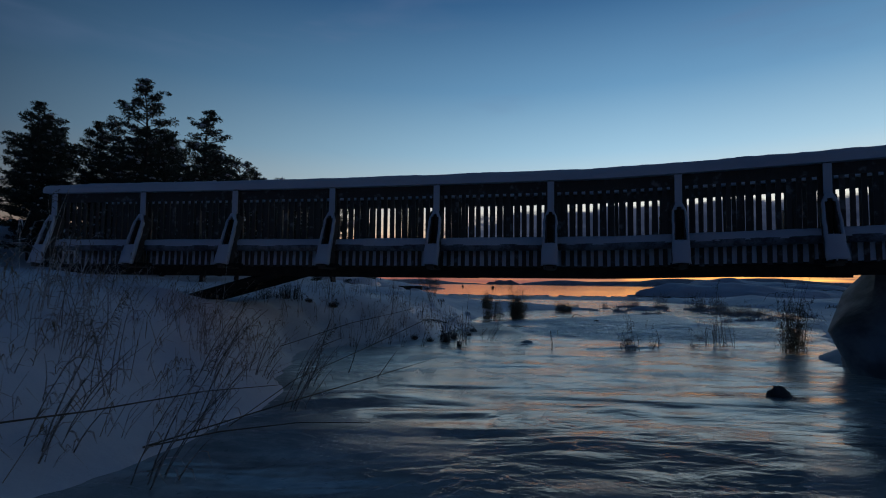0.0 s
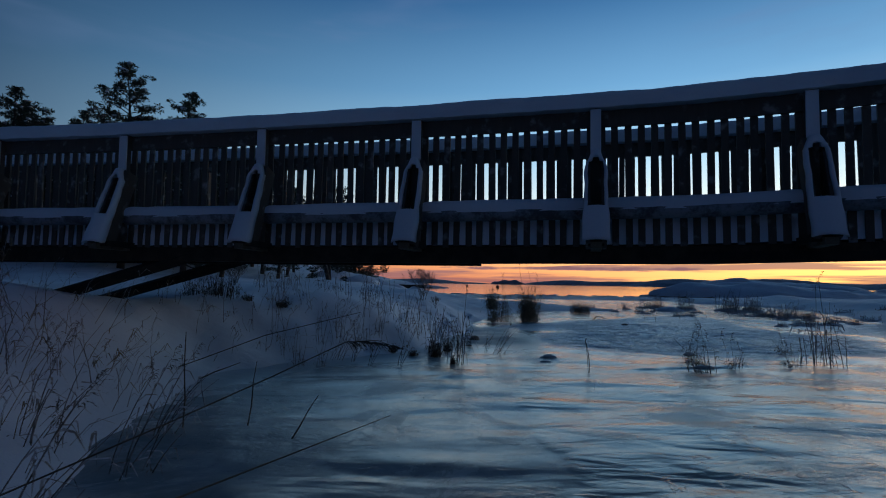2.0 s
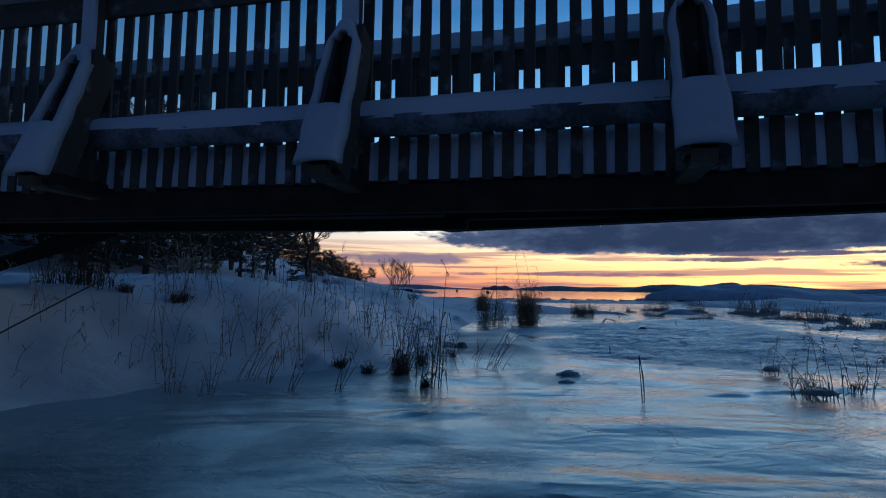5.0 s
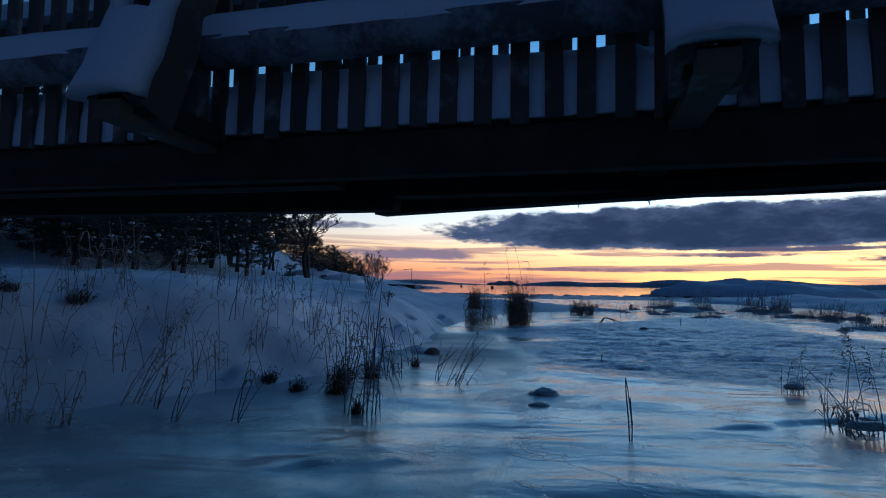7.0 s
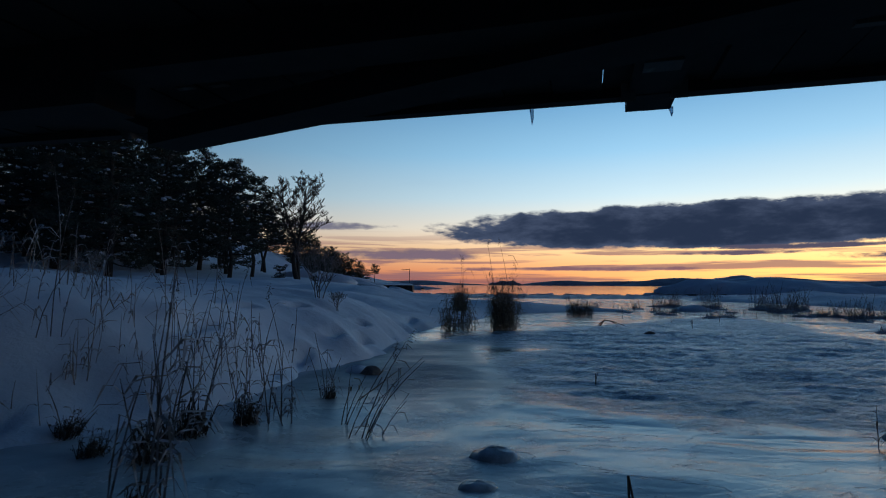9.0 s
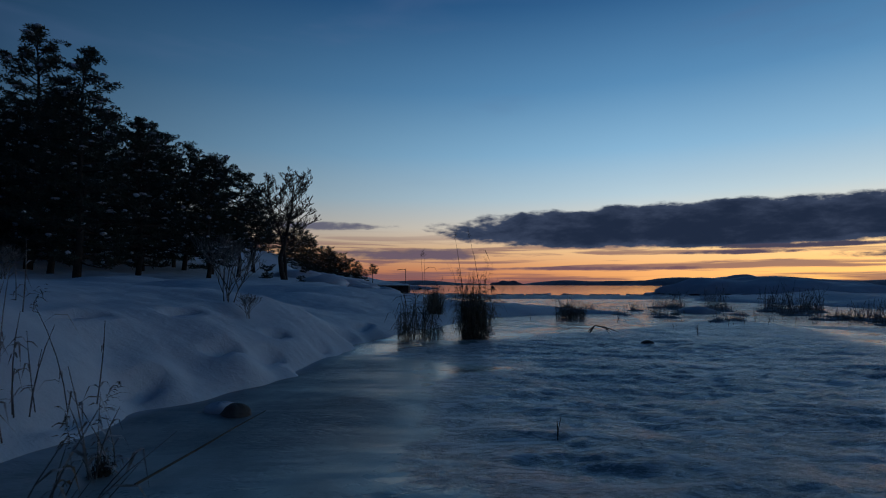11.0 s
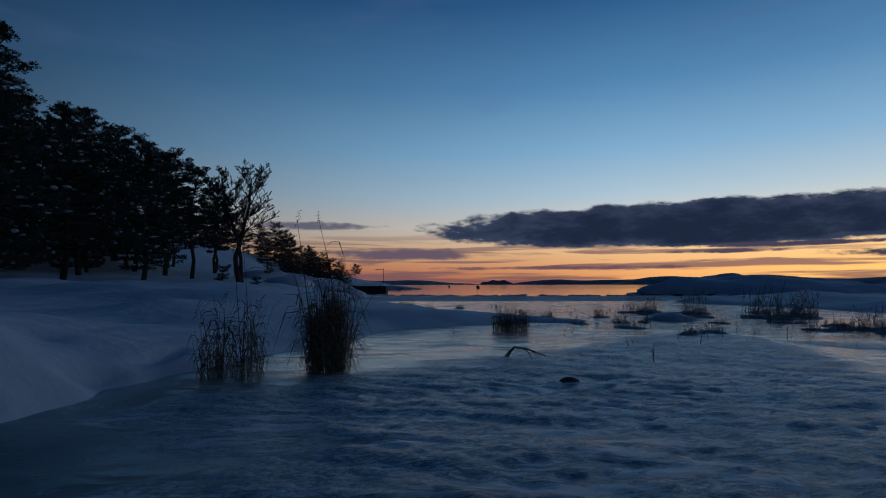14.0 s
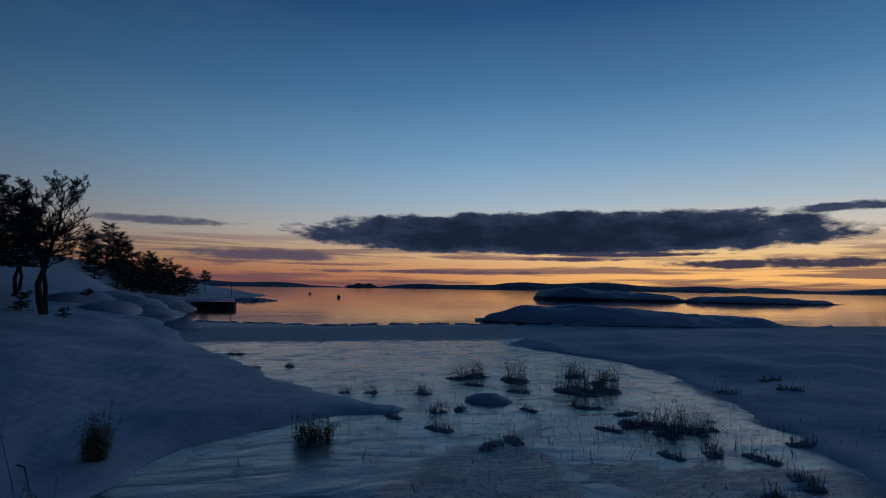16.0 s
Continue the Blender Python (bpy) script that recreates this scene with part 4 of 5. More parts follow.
plant(reed_clump("reed_clump", "tall thin reed stalks standing out of the bank", 27, 6, 0.3, 1.15, 2, 0.5, 0.07, RIMED_REED, FROSTED, (0.03, 0), 1.2),
      [(-1.9, 8.4), (-1.3, 8.6, 50, 0.9), (-2.4, 8.9, 100, 1.0), (-2.9, 8.1, 150, 0.9), (-1.7, 7.7, 200, 0.8), (-3.5, 8.6, 250, 1.0), (-0.95, 8.7, 300, 0.85), (-2.2, 7.6, 20, 0.75), (-3.1, 7.2, 80, 0.9), (-2.7, 6.7, 130, 0.7), (-1.5, 9.0, 170, 0.9)])
plant(reed_clump("reed_clump", "lone bent reed stalk frozen into the ice", 8, 3, 0.012, 0.55, 0, 0.0, 0.03, REED_DARK, REED, thick=1.4), [(2.0, 9.5, 60, 0.5), (5.6, 15.9, 20, 0.9), (3.2, 19.2, 0, 0.8)])
plant(reed_clump("reed_clump", "small frosted reed tuft with seed heads on the ice", 9, 16, 0.13, 0.55, 3, 0.5, 0.16, FROSTED, REED, (-0.15, 0)),
      [(2.74, 6.42, 0, 1.15), (3.3, 6.75, 80, 0.9), (3.1, 7.69, 190, 0.75), (2.66, 6.55, 250, 0.9), (4.1, 6.9, 30, 0.7), (4.9, 8.4, 10, 0.8)])
plant(reed_clump("grass_tuft", "dark frozen grass tuft on a rimed mound in the ice", 10, 52, 0.42, 0.66, 3, 0.0, 0.18, RIMED_REED, FROSTED, thick=1.35, hummock=0.055),
      [(9.9, 27.4, 0, 1.3), (11.0, 26.4, 40, 1.5), (12.2, 24.3, 80, 1.7), (9.3, 27.3, 120, 1.0), (13.3, 27.1, 160, 1.1), (13.0, 24.2, 20, 1.4), (12.2, 20.0, 70, 1.1)])
plant(reed_clump("grass_tuft", "low rimed grass tuft with broken stalks in the ice", 16, 40, 0.32, 0.6, 3, 0.0, 0.2, RIMED_REED, FROSTED, thick=1.35, hummock=0.045),
      [(7.57, 24.9), (7.4, 22.6, 60, 0.9), (11.6, 20.5, 110, 1.3), (11.5, 19.6, 170, 1.1), (12.8, 19.9, 50, 1.0), (14.2, 26.2, 20, 1.2), (6.0, 25.2, 200, 0.8), (5.3, 25.4, 250, 0.7), (11.6, 18.2, 300, 0.9), (11.15, 22.6, 10, 0.8)])
plant(reed_clump("grass_tuft", "thin scattered reed stubs poking through the ice", 14, 26, 0.34, 0.42, 2, 0.0, 0.16, REED_DARK, FROSTED, thick=1.6, hummock=0.05),
      [(7.65, 19.6), (8.2, 19.8, 40), (7.0, 20.9, 80), (11.3, 22.2, 120), (11.2, 20.6, 15, 1.1), (11.9, 20.3, 25), (12.2, 17.8, 55), (9.6, 22.3, 60, 0.8), (6.2, 22.2, 70, 0.8), (7.9, 22.7, 20, 0.8), (12.3, 19.7, 33), (8.7, 15.05, 0, 0.8), (9.65, 15.5, 60, 1.0), (10.2, 15.8, 80, 0.9), (11.0, 16.1, 200, 1.2), (11.9, 16.7, 20, 1.1), (13.9, 18.4, 130), (10.6, 20.2, 77, 0.9), (11.9, 21.5, 150, 0.9),
       (10.7, 18.3, 55, 0.8), (16.1, 23.0, 66), (9.9, 15.9, 77, 0.9), (9.3, 25.9, 88), (10.3, 24.6, 99), (12.1, 24.9, 5), (13.2, 25.5, 15, 1.2), (1.2, 34.9, 115, 1.2), (2.5, 30.5, 210), (3.7, 30.9, 230), (17.6, 22.4, 270), (18.9, 24.4, 300)])
plant(reed_clump("grass_tuft", "dark dry grass tuft sagging out of the snow", 18, 70, 0.13, 0.4, 3, 0.0, 0.3, TUFT, REED_DARK, (0.15, 0), 1.5), [(-3.05, 7.8, 0, 0.6), (-1.33, 7.75, 50, 0.45), (-1.0, 7.45, 90, 0.45), (-3.5, 7.6, 200, 0.45)])
plant(reed_clump("grass_tuft", "upright dark dry grass standing in the bank snow", 46, 42, 0.2, 0.6, 2, 0.0, 0.1, TUFT, REED_DARK, (0.03, 0), 1.3), [(-3.85, 7.6), (-4.1, 7.75, 80, 0.75), (-4.5, 7.9, 160, 0.85)])

plant(reed_clump("reed_clump", "tall rime-covered reeds on the near bank", 15, 12, 0.25, 1.5, 4, 0.6, 0.1, FROSTED, FROSTED, (0.12, 0), 1.3), [(-3.0, -1.5), (-3.5, -0.6, 50, 0.9), (-3.7, 0.7, 20, 0.9), (-4.3, 1.2, 80, 1.0), (-3.2, 2.2, 140, 0.8)])

# loose grass over the left bank, and low stubble in the shallow ice
rng = random.Random(41)
grass, rimed = Mesh(), Mesh()
spots = [(rng.gauss(-3.6, 0.9), rng.uniform(-1.8, 4.6)) for _ in range(460)] + [(rng.gauss(-1.9, 1.0), rng.uniform(6.6, 9.4)) for _ in range(110)] + [(rng.uniform(-6.5, -2.6), rng.uniform(4.6, 8.6)) for _ in range(90)]
spots = [q for q in spots if height_at(*q) > 0.03 and q[0] < 1.4 - 0.95 * (q[1] - 6.9)]
for i, (x, y) in enumerate(spots):
    mesh = rimed if i % 3 else grass
    z, h = height_at(x, y), rng.uniform(0.15, 0.7) * rng.choice((0.6, 1.0, 1.0))
    d = Vector((rng.gauss(0.14, 0.34), rng.gauss(0.05, 0.25), 1)).normalized()
    p, bend = Vector((x, y, z - 0.03)), Vector((rng.gauss(0.12, 0.12) * h, rng.gauss(0, 0.08) * h, -0.12 * h))
    mesh.tube([p, p + d * h * 0.5, p + d * h + bend], [0.003, 0.0023, 0.0009], 3, False)
    for _ in range(rng.choice((1, 2, 4))):
        t = rng.uniform(0.15, 0.9)
        q, o, L = p + d * h * t + bend * t * t, Vector((rng.gauss(0.3, 1), rng.gauss(0, 1), 0)).normalized(), rng.uniform(0.08, 0.22)
        mesh.blade([q, q + o * L * 0.35 + Vector((0, 0, L * 0.4)), q + o * L + Vector((0, 0, L * rng.uniform(-0.5, 0.3)))], [0.004, 0.008, 0.001], (-o.y, o.x, 0.3))
tagged(new("dry_grass", grass.data("dry_grass", REED)), "thin dry grass leaning out of the snowy bank", "grass", kind="stuff")
tagged(new("rimed_grass", rimed.data("rimed_grass", FROSTED)), "thin grass white with rime on the snowy bank", "grass", kind="stuff")
stubble = Mesh()
for i in range(420):
    x, y = rng.uniform(5.0, 16.5), rng.uniform(17.5, 29)
    if i % 4 == 0:
        x, y = rng.gauss(11.5, 1.6), rng.gauss(19.5, 0.9)
    p, h = Vector((x, y, -0.03)), rng.uniform(0.06, 0.26)
    d = Vector((rng.gauss(0, 0.25), rng.gauss(0, 0.25), 1)).normalized()
    stubble.tube([p, p + d * h], [0.006, 0.002], 3, False)
tagged(new("reed_stubble", stubble.data("reed_stubble", REED_DARK)), "short dark reed stubble sticking out of shallow ice", "reeds", kind="stuff")


def fallen_reed(pts, label):
    m = Mesh()
    m.tube(pts, [0.006, 0.005, 0.004, 0.002][: len(pts)], 5)
    ob = new("fallen_reed", m.data("fallen_reed", REED_DARK))
    return tagged(ob, label, "reed", "fallen reeds")


fallen_reed([(-3.6, 5.6, 0.02), (-2.9, 4.9, 0.26), (-2.0, 4.1, 0.58), (-1.06, 3.35, 0.83)], "very long dry reed stalk rising out of the snow")
fallen_reed([(-2.6, 0.0, 0.05), (-1.9, 0.85, 0.17), (-1.3, 1.6, 0.26), (-0.72, 2.4, 0.34)], "long dry reed stalk leaning out over the ice")
fallen_reed([(-2.62, 0.02, 0.04), (-2.2, 0.25, 0.09), (-1.7, 0.5, 0.1), (-1.2, 0.72, 0.05)], "bent dry reed stalk lying on the ice")
fallen_reed([(0.1, 8.7, 0.0), (0.21, 9.07, 0.05), (0.27, 9.3, 0.08), (0.33, 9.6, 0.1)], "thin dry reed stalk lying across the ice")
fallen_reed([(-3.0, -1.2, 0.45), (-2.6, -0.6, 0.42), (-2.3, 0.2, 0.38), (-2.0, 0.9, 0.3)], "long dry reed stalk leaning out of the snow")

# short stiff stubs along the edge of the bank
for a, b in (((-2.33, 3.4, -0.04), (-1.95, 2.62, 0.74)), ((-1.9, 3.5, -0.04), (-1.65, 2.96, 0.53)), ((-1.49, 3.2, -0.04), (-1.19, 2.73, 0.37)), ((-2.3, 3.56, 0.3), (-2.04, 3.68, 0.41))):
    a, b = Vector(a), Vector(b)
    fallen_reed([a, a.lerp(b, 0.35) + Vector((0.008, 0, 0.01)), a.lerp(b, 0.7) + Vector((-0.006, 0.005, 0)), b], "short dry reed stub standing at the bank")

# one stem bowed low over the ice by its heavy seed head
bowed = root("bowed_reed", (-2.4, 0.72, 0.0), "bowed dry reed with a drooping dark seed head", "reed", "fallen reeds")
stem = Mesh()
stem.tube([(0, 0, -0.05), (0.5, 0.33, 0.32), (1.03, 0.62, 0.55), (1.34, 0.81, 0.69), (1.58, 0.93, 0.805), (1.7, 0.97, 0.81), (1.8, 1.04, 0.765)], [0.0036, 0.0033, 0.003, 0.0027, 0.0022, 0.0016, 0.0008], 6)
part("stem", stem, REED_DARK, bowed)
head = Mesh()
rng = random.Random(52)
for k in range(90):
    u = rng.random()
    at = Vector((1.58 + 0.2 * u, 0.93 + 0.1 * u, 0.807 - 0.04 * u * u))
    fall = Vector((0.03 + rng.gauss(0, 0.008), rng.gauss(0.012, 0.01), -rng.uniform(0.008, 0.045) * (1.2 - u)))
    head.tube([at, at + fall * 0.5 + Vector((0, 0, 0.008)), at + fall], [0.0007, 0.0013, 0.0004], 4)
part("seed_head", head, TUFT, bowed, "drooping dark seed head")

lone = Mesh()
lone.tube([(0, 0, -0.05), (-0.008, 0, 0.12), (-0.02, 0.004, 0.28), (-0.022, 0.006, 0.36)], [0.0042, 0.004, 0.0036, 0.0032], 5)
lone.tube([(-0.022, 0.006, 0.36), (-0.012, 0.0, 0.3), (0.004, -0.004, 0.16), (0.012, -0.004, 0.03)], [0.0032, 0.0034, 0.0034, 0.002], 5)
lone.tube([(0.012, 0.006, -0.05), (0.014, 0.004, 0.1), (0.002, 0.0, 0.25)], [0.004, 0.0036, 0.0025], 5)
lone_ob = tagged(new("broken_reed", lone.data("broken_reed", REED_DARK)), "tall broken reed folded over itself in the ice", "reed", "fallen reeds")
lone_ob.location = (1.25, 6.2, -0.02)

# ---- stones and lumps under snow ----


def snowy_stone(x, y, w, h, seed, label, mat=SNOW, name="snowy_stone"):
    rng = random.Random(seed)
    m = Mesh()
    m.lump((0, 0, -h * 0.15), (w / 2, w * 0.38, h * 1.1), rng, 9, 14, 0.13)
    ob = new(name, m.data(name, mat, True))
    ob.location = (x, y, max(height_at(x, y), -0.02))
    return tagged(ob, label, "stone", "stones in the ice")


snowy_stone(0.99, 7.48, 0.27, 0.06, 1, "low hump of ice pushed up through the sheet", RIME)
snowy_stone(0.88, 7.1, 0.17, 0.03, 2, "flat lump of refrozen ice", RIME)
snowy_stone(-0.16, 10.12, 0.24, 0.06, 12, "shore stone capped with snow and ice")
snowy_stone(0.0, 10.0, 0.2, 0.075, 13, "dark wet stone at the edge of the ice", ROCK, "stone")
snowy_stone(4.25, 14.5, 0.2, 0.05, 6, "dark lump frozen into the slush", ROCK, "stone")
snowy_stone(2.98, 2.34, 0.26, 0.12, 7, "small dark stone lying on the ice", ROCK, "stone")
snowy_stone(-4.2, 50.5, 2.6, 0.7, 8, "boulder rounded over with snow at the shore")
snowy_stone(6.6, 4.1, 3.3, 1.4, 9, "large rimed boulder with bridge shade in its dark colour", RIMED_ROCK, "boulder")
snowy_stone(5.55, 3.2, 0.9, 0.3, 14, "low stone under snow beside the boulder")
snowy_stone(9.0, 23.6, 1.3, 0.2, 10, "low hummock of snow in the shallows")
for k, (bx, by, bw, bh) in enumerate(((-9.5, 61, 5.0, 0.7), (-12.0, 66, 6.5, 0.9), (-10.0, 73, 5.0, 0.7), (-15.0, 70, 7.0, 1.1), (-13.0, 80, 6.0, 0.9), (-6.8, 55, 3.0, 0.4), (-10.5, 56, 4.5, 0.8), (-14.5, 61, 6.0, 1.0))):
    snowy_stone(bx, by, bw, bh, 40 + k, "outcrop of shore rock buried in smooth snow")


def ice_collar(x, y, w, seed):
    """A frozen skirt left round the reeds where the water stood higher."""
    rng = random.Random(seed)
    m = Mesh()
    n = 16
    rings = []
    for k, (grow, z) in enumerate(((1.0, 0.05), (1.1, 0.065), (0.8, 0.09), (0.4, 0.1), (0.35, 0.06))):
        rings.append([(w * grow * (1 + 0.25 * noise.noise((3 * math.cos(6.283 * j / n), 3 * math.sin(6.283 * j / n), seed))) * math.cos(6.283 * j / n),
                       0.6 * w * grow * (1 + 0.25 * noise.noise((3 * math.cos(6.283 * j / n), 3 * math.sin(6.283 * j / n), seed))) * math.sin(6.283 * j / n),
                       z + 0.02 * noise.noise((2 * j, k, seed)) * (j % n > 0)) for j in range(n)])
    m.sheet([q + [q[0]] for q in rings + [rings[0]]])
    ob = new("ice_collar", m.data("ice_collar", RIME, True))
    ob.location = (x, y, -0.02)
    return tagged(ob, "frozen skirt of ice hanging round reed stems", "ice", "ice skirts round reeds")


ice_collar(2.74, 6.42, 0.12, 3)
ice_collar(3.1, 7.69, 0.08, 8)
twig = Mesh()
twig.tube([(0, 0, 0), (0.1, 0.02, 0.13), (0.28, 0.0, 0.1), (0.5, -0.05, 0.02)], [0.016, 0.014, 0.011, 0.006], 5)
twig.tube([(0.1, 0.02, 0.13), (0.02, 0.08, 0.05), (-0.03, 0.1, -0.02)], [0.011, 0.009, 0.006], 5)
twig.tube([(0.28, 0.0, 0.1), (0.34, 0.12, 0.06), (0.44, 0.2, 0.0)], [0.009, 0.007, 0.004], 5)
twig.tube([(0.2, 0.0, 0.11), (0.26, -0.1, 0.08), (0.3, -0.16, 0.0)], [0.008, 0.006, 0.004], 5)
twig_ob = tagged(new("driftwood", twig.data("driftwood", BARK)), "small forked branch frozen into the ice", "branch")
twig_ob.location = (3.85, 16.3, -0.02)

# ---- trees ----


def pine(name, seed, tall, label, width=0.28, bare=0.28, snow=0.42, peak=0.75, full=1.0):
    """A pine: leaning tapered trunk, crooked limbs with side shoots, knobbly needle tufts and snow lying on them."""
    rng = random.Random(seed)
    r = root(name, (0, 0, 0), label, "tree", "pines on the shore")
    trunk, limbs, crown, load = Mesh(), Mesh(), Mesh(), Mesh()
    sway = [(rng.uniform(-0.022, 0.022) * tall, rng.uniform(-0.022, 0.022) * tall) for _ in range(7)]
    sway[0] = (0, 0)
    path = [Vector((sway[i][0], sway[i][1], tall * i / 6 - 0.3 * (i == 0))) for i in range(7)]
    girth = 0.012 * tall + 0.04
    trunk.tube(path, [girth * (1.25, 1, 0.85, 0.7, 0.5, 0.3, 0.06)[i] for i in range(7)], 8)
    needle = 0.06 + 0.005 * tall

    def on_trunk(t):
        k = min(5, int(t * 6))
        return path[k].lerp(path[k + 1], t * 6 - k)

    def tuft(c, R):
        for _ in range(int(34 + 60 * R)):
            d = Vector((rng.gauss(0, 1), rng.gauss(0, 1), rng.gauss(0.25, 0.8))).normalized()
            q = c + Vector((d.x * R, d.y * R, d.z * R * 0.55)) * rng.uniform(0.25, 0.95)
            size = needle * rng.uniform(0.7, 1.5)
            side = d.cross(Vector((rng.gauss(0, 1), rng.gauss(0, 1), rng.gauss(0, 1)))).normalized() * size * 0.3
            n0 = len(crown.v)
            crown.v += [tuple(q - side), tuple(q + side), tuple(q + d * size)]
            crown.f.append((n0, n0 + 1, n0 + 2))
        if rng.random() < snow:
            w = R * rng.uniform(0.3, 0.75)
            load.lump(c + Vector((rng.gauss(0, 0.2) * R, rng.gauss(0, 0.2) * R, R * 0.42)), (w, w * rng.uniform(0.6, 1.0), R * rng.uniform(0.16, 0.3)), rng, 4, 8, 0.4)

    count = int(tall * 4.2 + 12)
    for i in range(count):
        u = (i + rng.random()) / count
        t = bare + (0.99 - bare) * u
        p, a = on_trunk(t), i * 2.4 + rng.uniform(-0.7, 0.7)
        shape = (1 - u) ** peak * (0.55 + 0.45 * min(1.0, u * 5)) + 0.05
        L = width * tall * shape * rng.uniform(0.6, 1.15)
        o = Vector((math.cos(a), math.sin(a), 0))
        up = rng.uniform(-0.3, 0.12) + 0.75 * u * u
        pts = [p, p + o * L * 0.4 + Vector((rng.gauss(0, 0.04) * L, rng.gauss(0, 0.04) * L, L * up * 0.55)),
               p + o * L * 0.75 + Vector((rng.gauss(0, 0.06) * L, rng.gauss(0, 0.06) * L, L * up * 0.8)), p + o * L + Vector((0, 0, L * up + 0.1 * L))]
        w = 0.011 * L + 0.012
        limbs.tube(pts, [w * 1.7, w * 1.2, w * 0.8, w * 0.35], 4, False)
        shoots = max(2, int(2.2 * L / (0.3 + 0.02 * tall)))
        for j in range(min(shoots, 9)):
            v = 0.3 + 0.72 * (j + rng.random()) / min(shoots, 9)
            k = min(2, int(v * 3))
            q = pts[k].lerp(pts[k + 1], min(1.0, v * 3 - k))
            side = Vector((-o.y, o.x, 0)) * rng.gauss(0, 0.22) * L * (1.1 - 0.5 * v) + Vector((0, 0, rng.uniform(0.0, 0.12) * L))
            limbs.tube([q, q + side], [w * 0.6, w * 0.25], 3, False)
            tuft(q + side, (0.13 + 0.014 * tall) * full * rng.uniform(0.65, 1.3))
    for _ in range(4):
        tuft(path[6] + Vector((rng.gauss(0, 0.1), rng.gauss(0, 0.1), rng.uniform(-0.5, 0.15))), 0.14 + 0.01 * tall)
    part("trunk", trunk, BARK, r, "", True)
    part("branchwork", limbs, BARK, r, kind="stuff")
    part("crown", crown, NEEDLE, r, "dark green needle tufts", kind="stuff")
    if load.f:
        part("snow", load, SNOW, r, "clumps of snow on the branches", True, kind="stuff")
    return r


plant(pine("pine_tree", 61, 17.0, "tall dark pine with snow on its branches", 0.29, 0.08, 0.22, 0.68, 1.05),
      [(-17.7, 33.5, 0, 0.7), (-27, 42, 150, 0.98), (-24, 40, 60, 0.68), (-39, 46, 70, 0.75), (-27.5, 55, 200, 0.78), (-36, 58, 130, 0.85), (-36.5, 42, 300, 0.8), (-44, 52, 20, 0.7), (-33, 52, 240, 0.8), (-50, 48, 100, 0.8), (-40, 55, 310, 0.8), (-48, 60, 50, 0.72), (-41, 38, 80, 0.75)])
plant(pine("pine_tree", 62, 11.0, "broad dense pine on the snowy slope", 0.36, 0.09, 0.24, 0.6, 1.1),
      [(-17.0, 37.6, 10, 0.83), (-13.2, 38.4, 100, 0.66), (-21.8, 46, 230, 0.9), (-21.8, 52.5, 100, 0.98), (-28, 60, 190, 1.15), (-24, 62, 280, 1.0), (-30, 46, 45, 0.95), (-44, 64, 0, 1.3), (-27.5, 47.5, 60, 0.8), (-34, 48, 15, 0.9), (-32, 65, 75, 1.2), (-38, 66, 115, 1.3), (-31, 54, 200, 1.0), (-36, 52, 250, 1.1), (-24.5, 56, 320, 0.9), (-40, 48, 140, 1.1), (-33, 58, 30, 1.1), (-46, 56, 60, 1.2)])
plant(pine("pine_tree", 63, 8.4, "small crooked pine with a bare lower trunk", 0.36, 0.3, 0.25, 0.45), [(-16.5, 51, 0, 1.02), (-19.6, 53, 90, 1.18), (-18.5, 60, 210, 0.95), (-21, 66, 20, 0.9), (-23.3, 49, 140, 0.8), (-25.5, 66, 33, 1.0)])
plant(pine("pine_tree", 64, 7.8, "low windswept pine on the headland", 0.46, 0.02, 0.1, 0.4, 1.7),
      [(-28, 104, 0, 0.64), (-31, 110, 50, 0.7), (-27, 116, 100, 0.64), (-30, 124, 150, 0.94), (-26, 128, 200, 0.82), (-29, 136, 250, 0.9), (-25, 142, 300, 0.82), (-34, 118, 20, 0.75),
       (-33, 132, 70, 0.98), (-36, 100, 110, 0.7), (-28, 148, 160, 0.82), (-38, 140, 10, 1.15), (-41, 112, 40, 0.75), (-25.5, 156, 90, 0.66), (-25.5, 122, 35, 0.66), (-24.5, 135, 65, 0.66),
       (-24, 149, 95, 0.57), (-29.5, 119, 15, 0.52), (-27.5, 132, 25, 0.66), (-26.5, 110, 35, 0.41), (-32.5, 126, 45, 0.82), (-30, 143, 55, 0.82), (-33, 106, 200, 0.6), (-25.5, 114, 240, 0.5),
       (-28.5, 127, 280, 0.75), (-26.8, 120, 10, 0.6), (-24.2, 129, 310, 0.6), (-27, 139, 120, 0.75), (-23.4, 142, 200, 0.55), (-22.8, 152, 80, 0.5)])
plant(pine("pine_tree", 65, 5.0, "lone crooked little pine at the tip of the headland", 0.42, 0.5, 0.1, 0.35), [(-22.6, 165)])


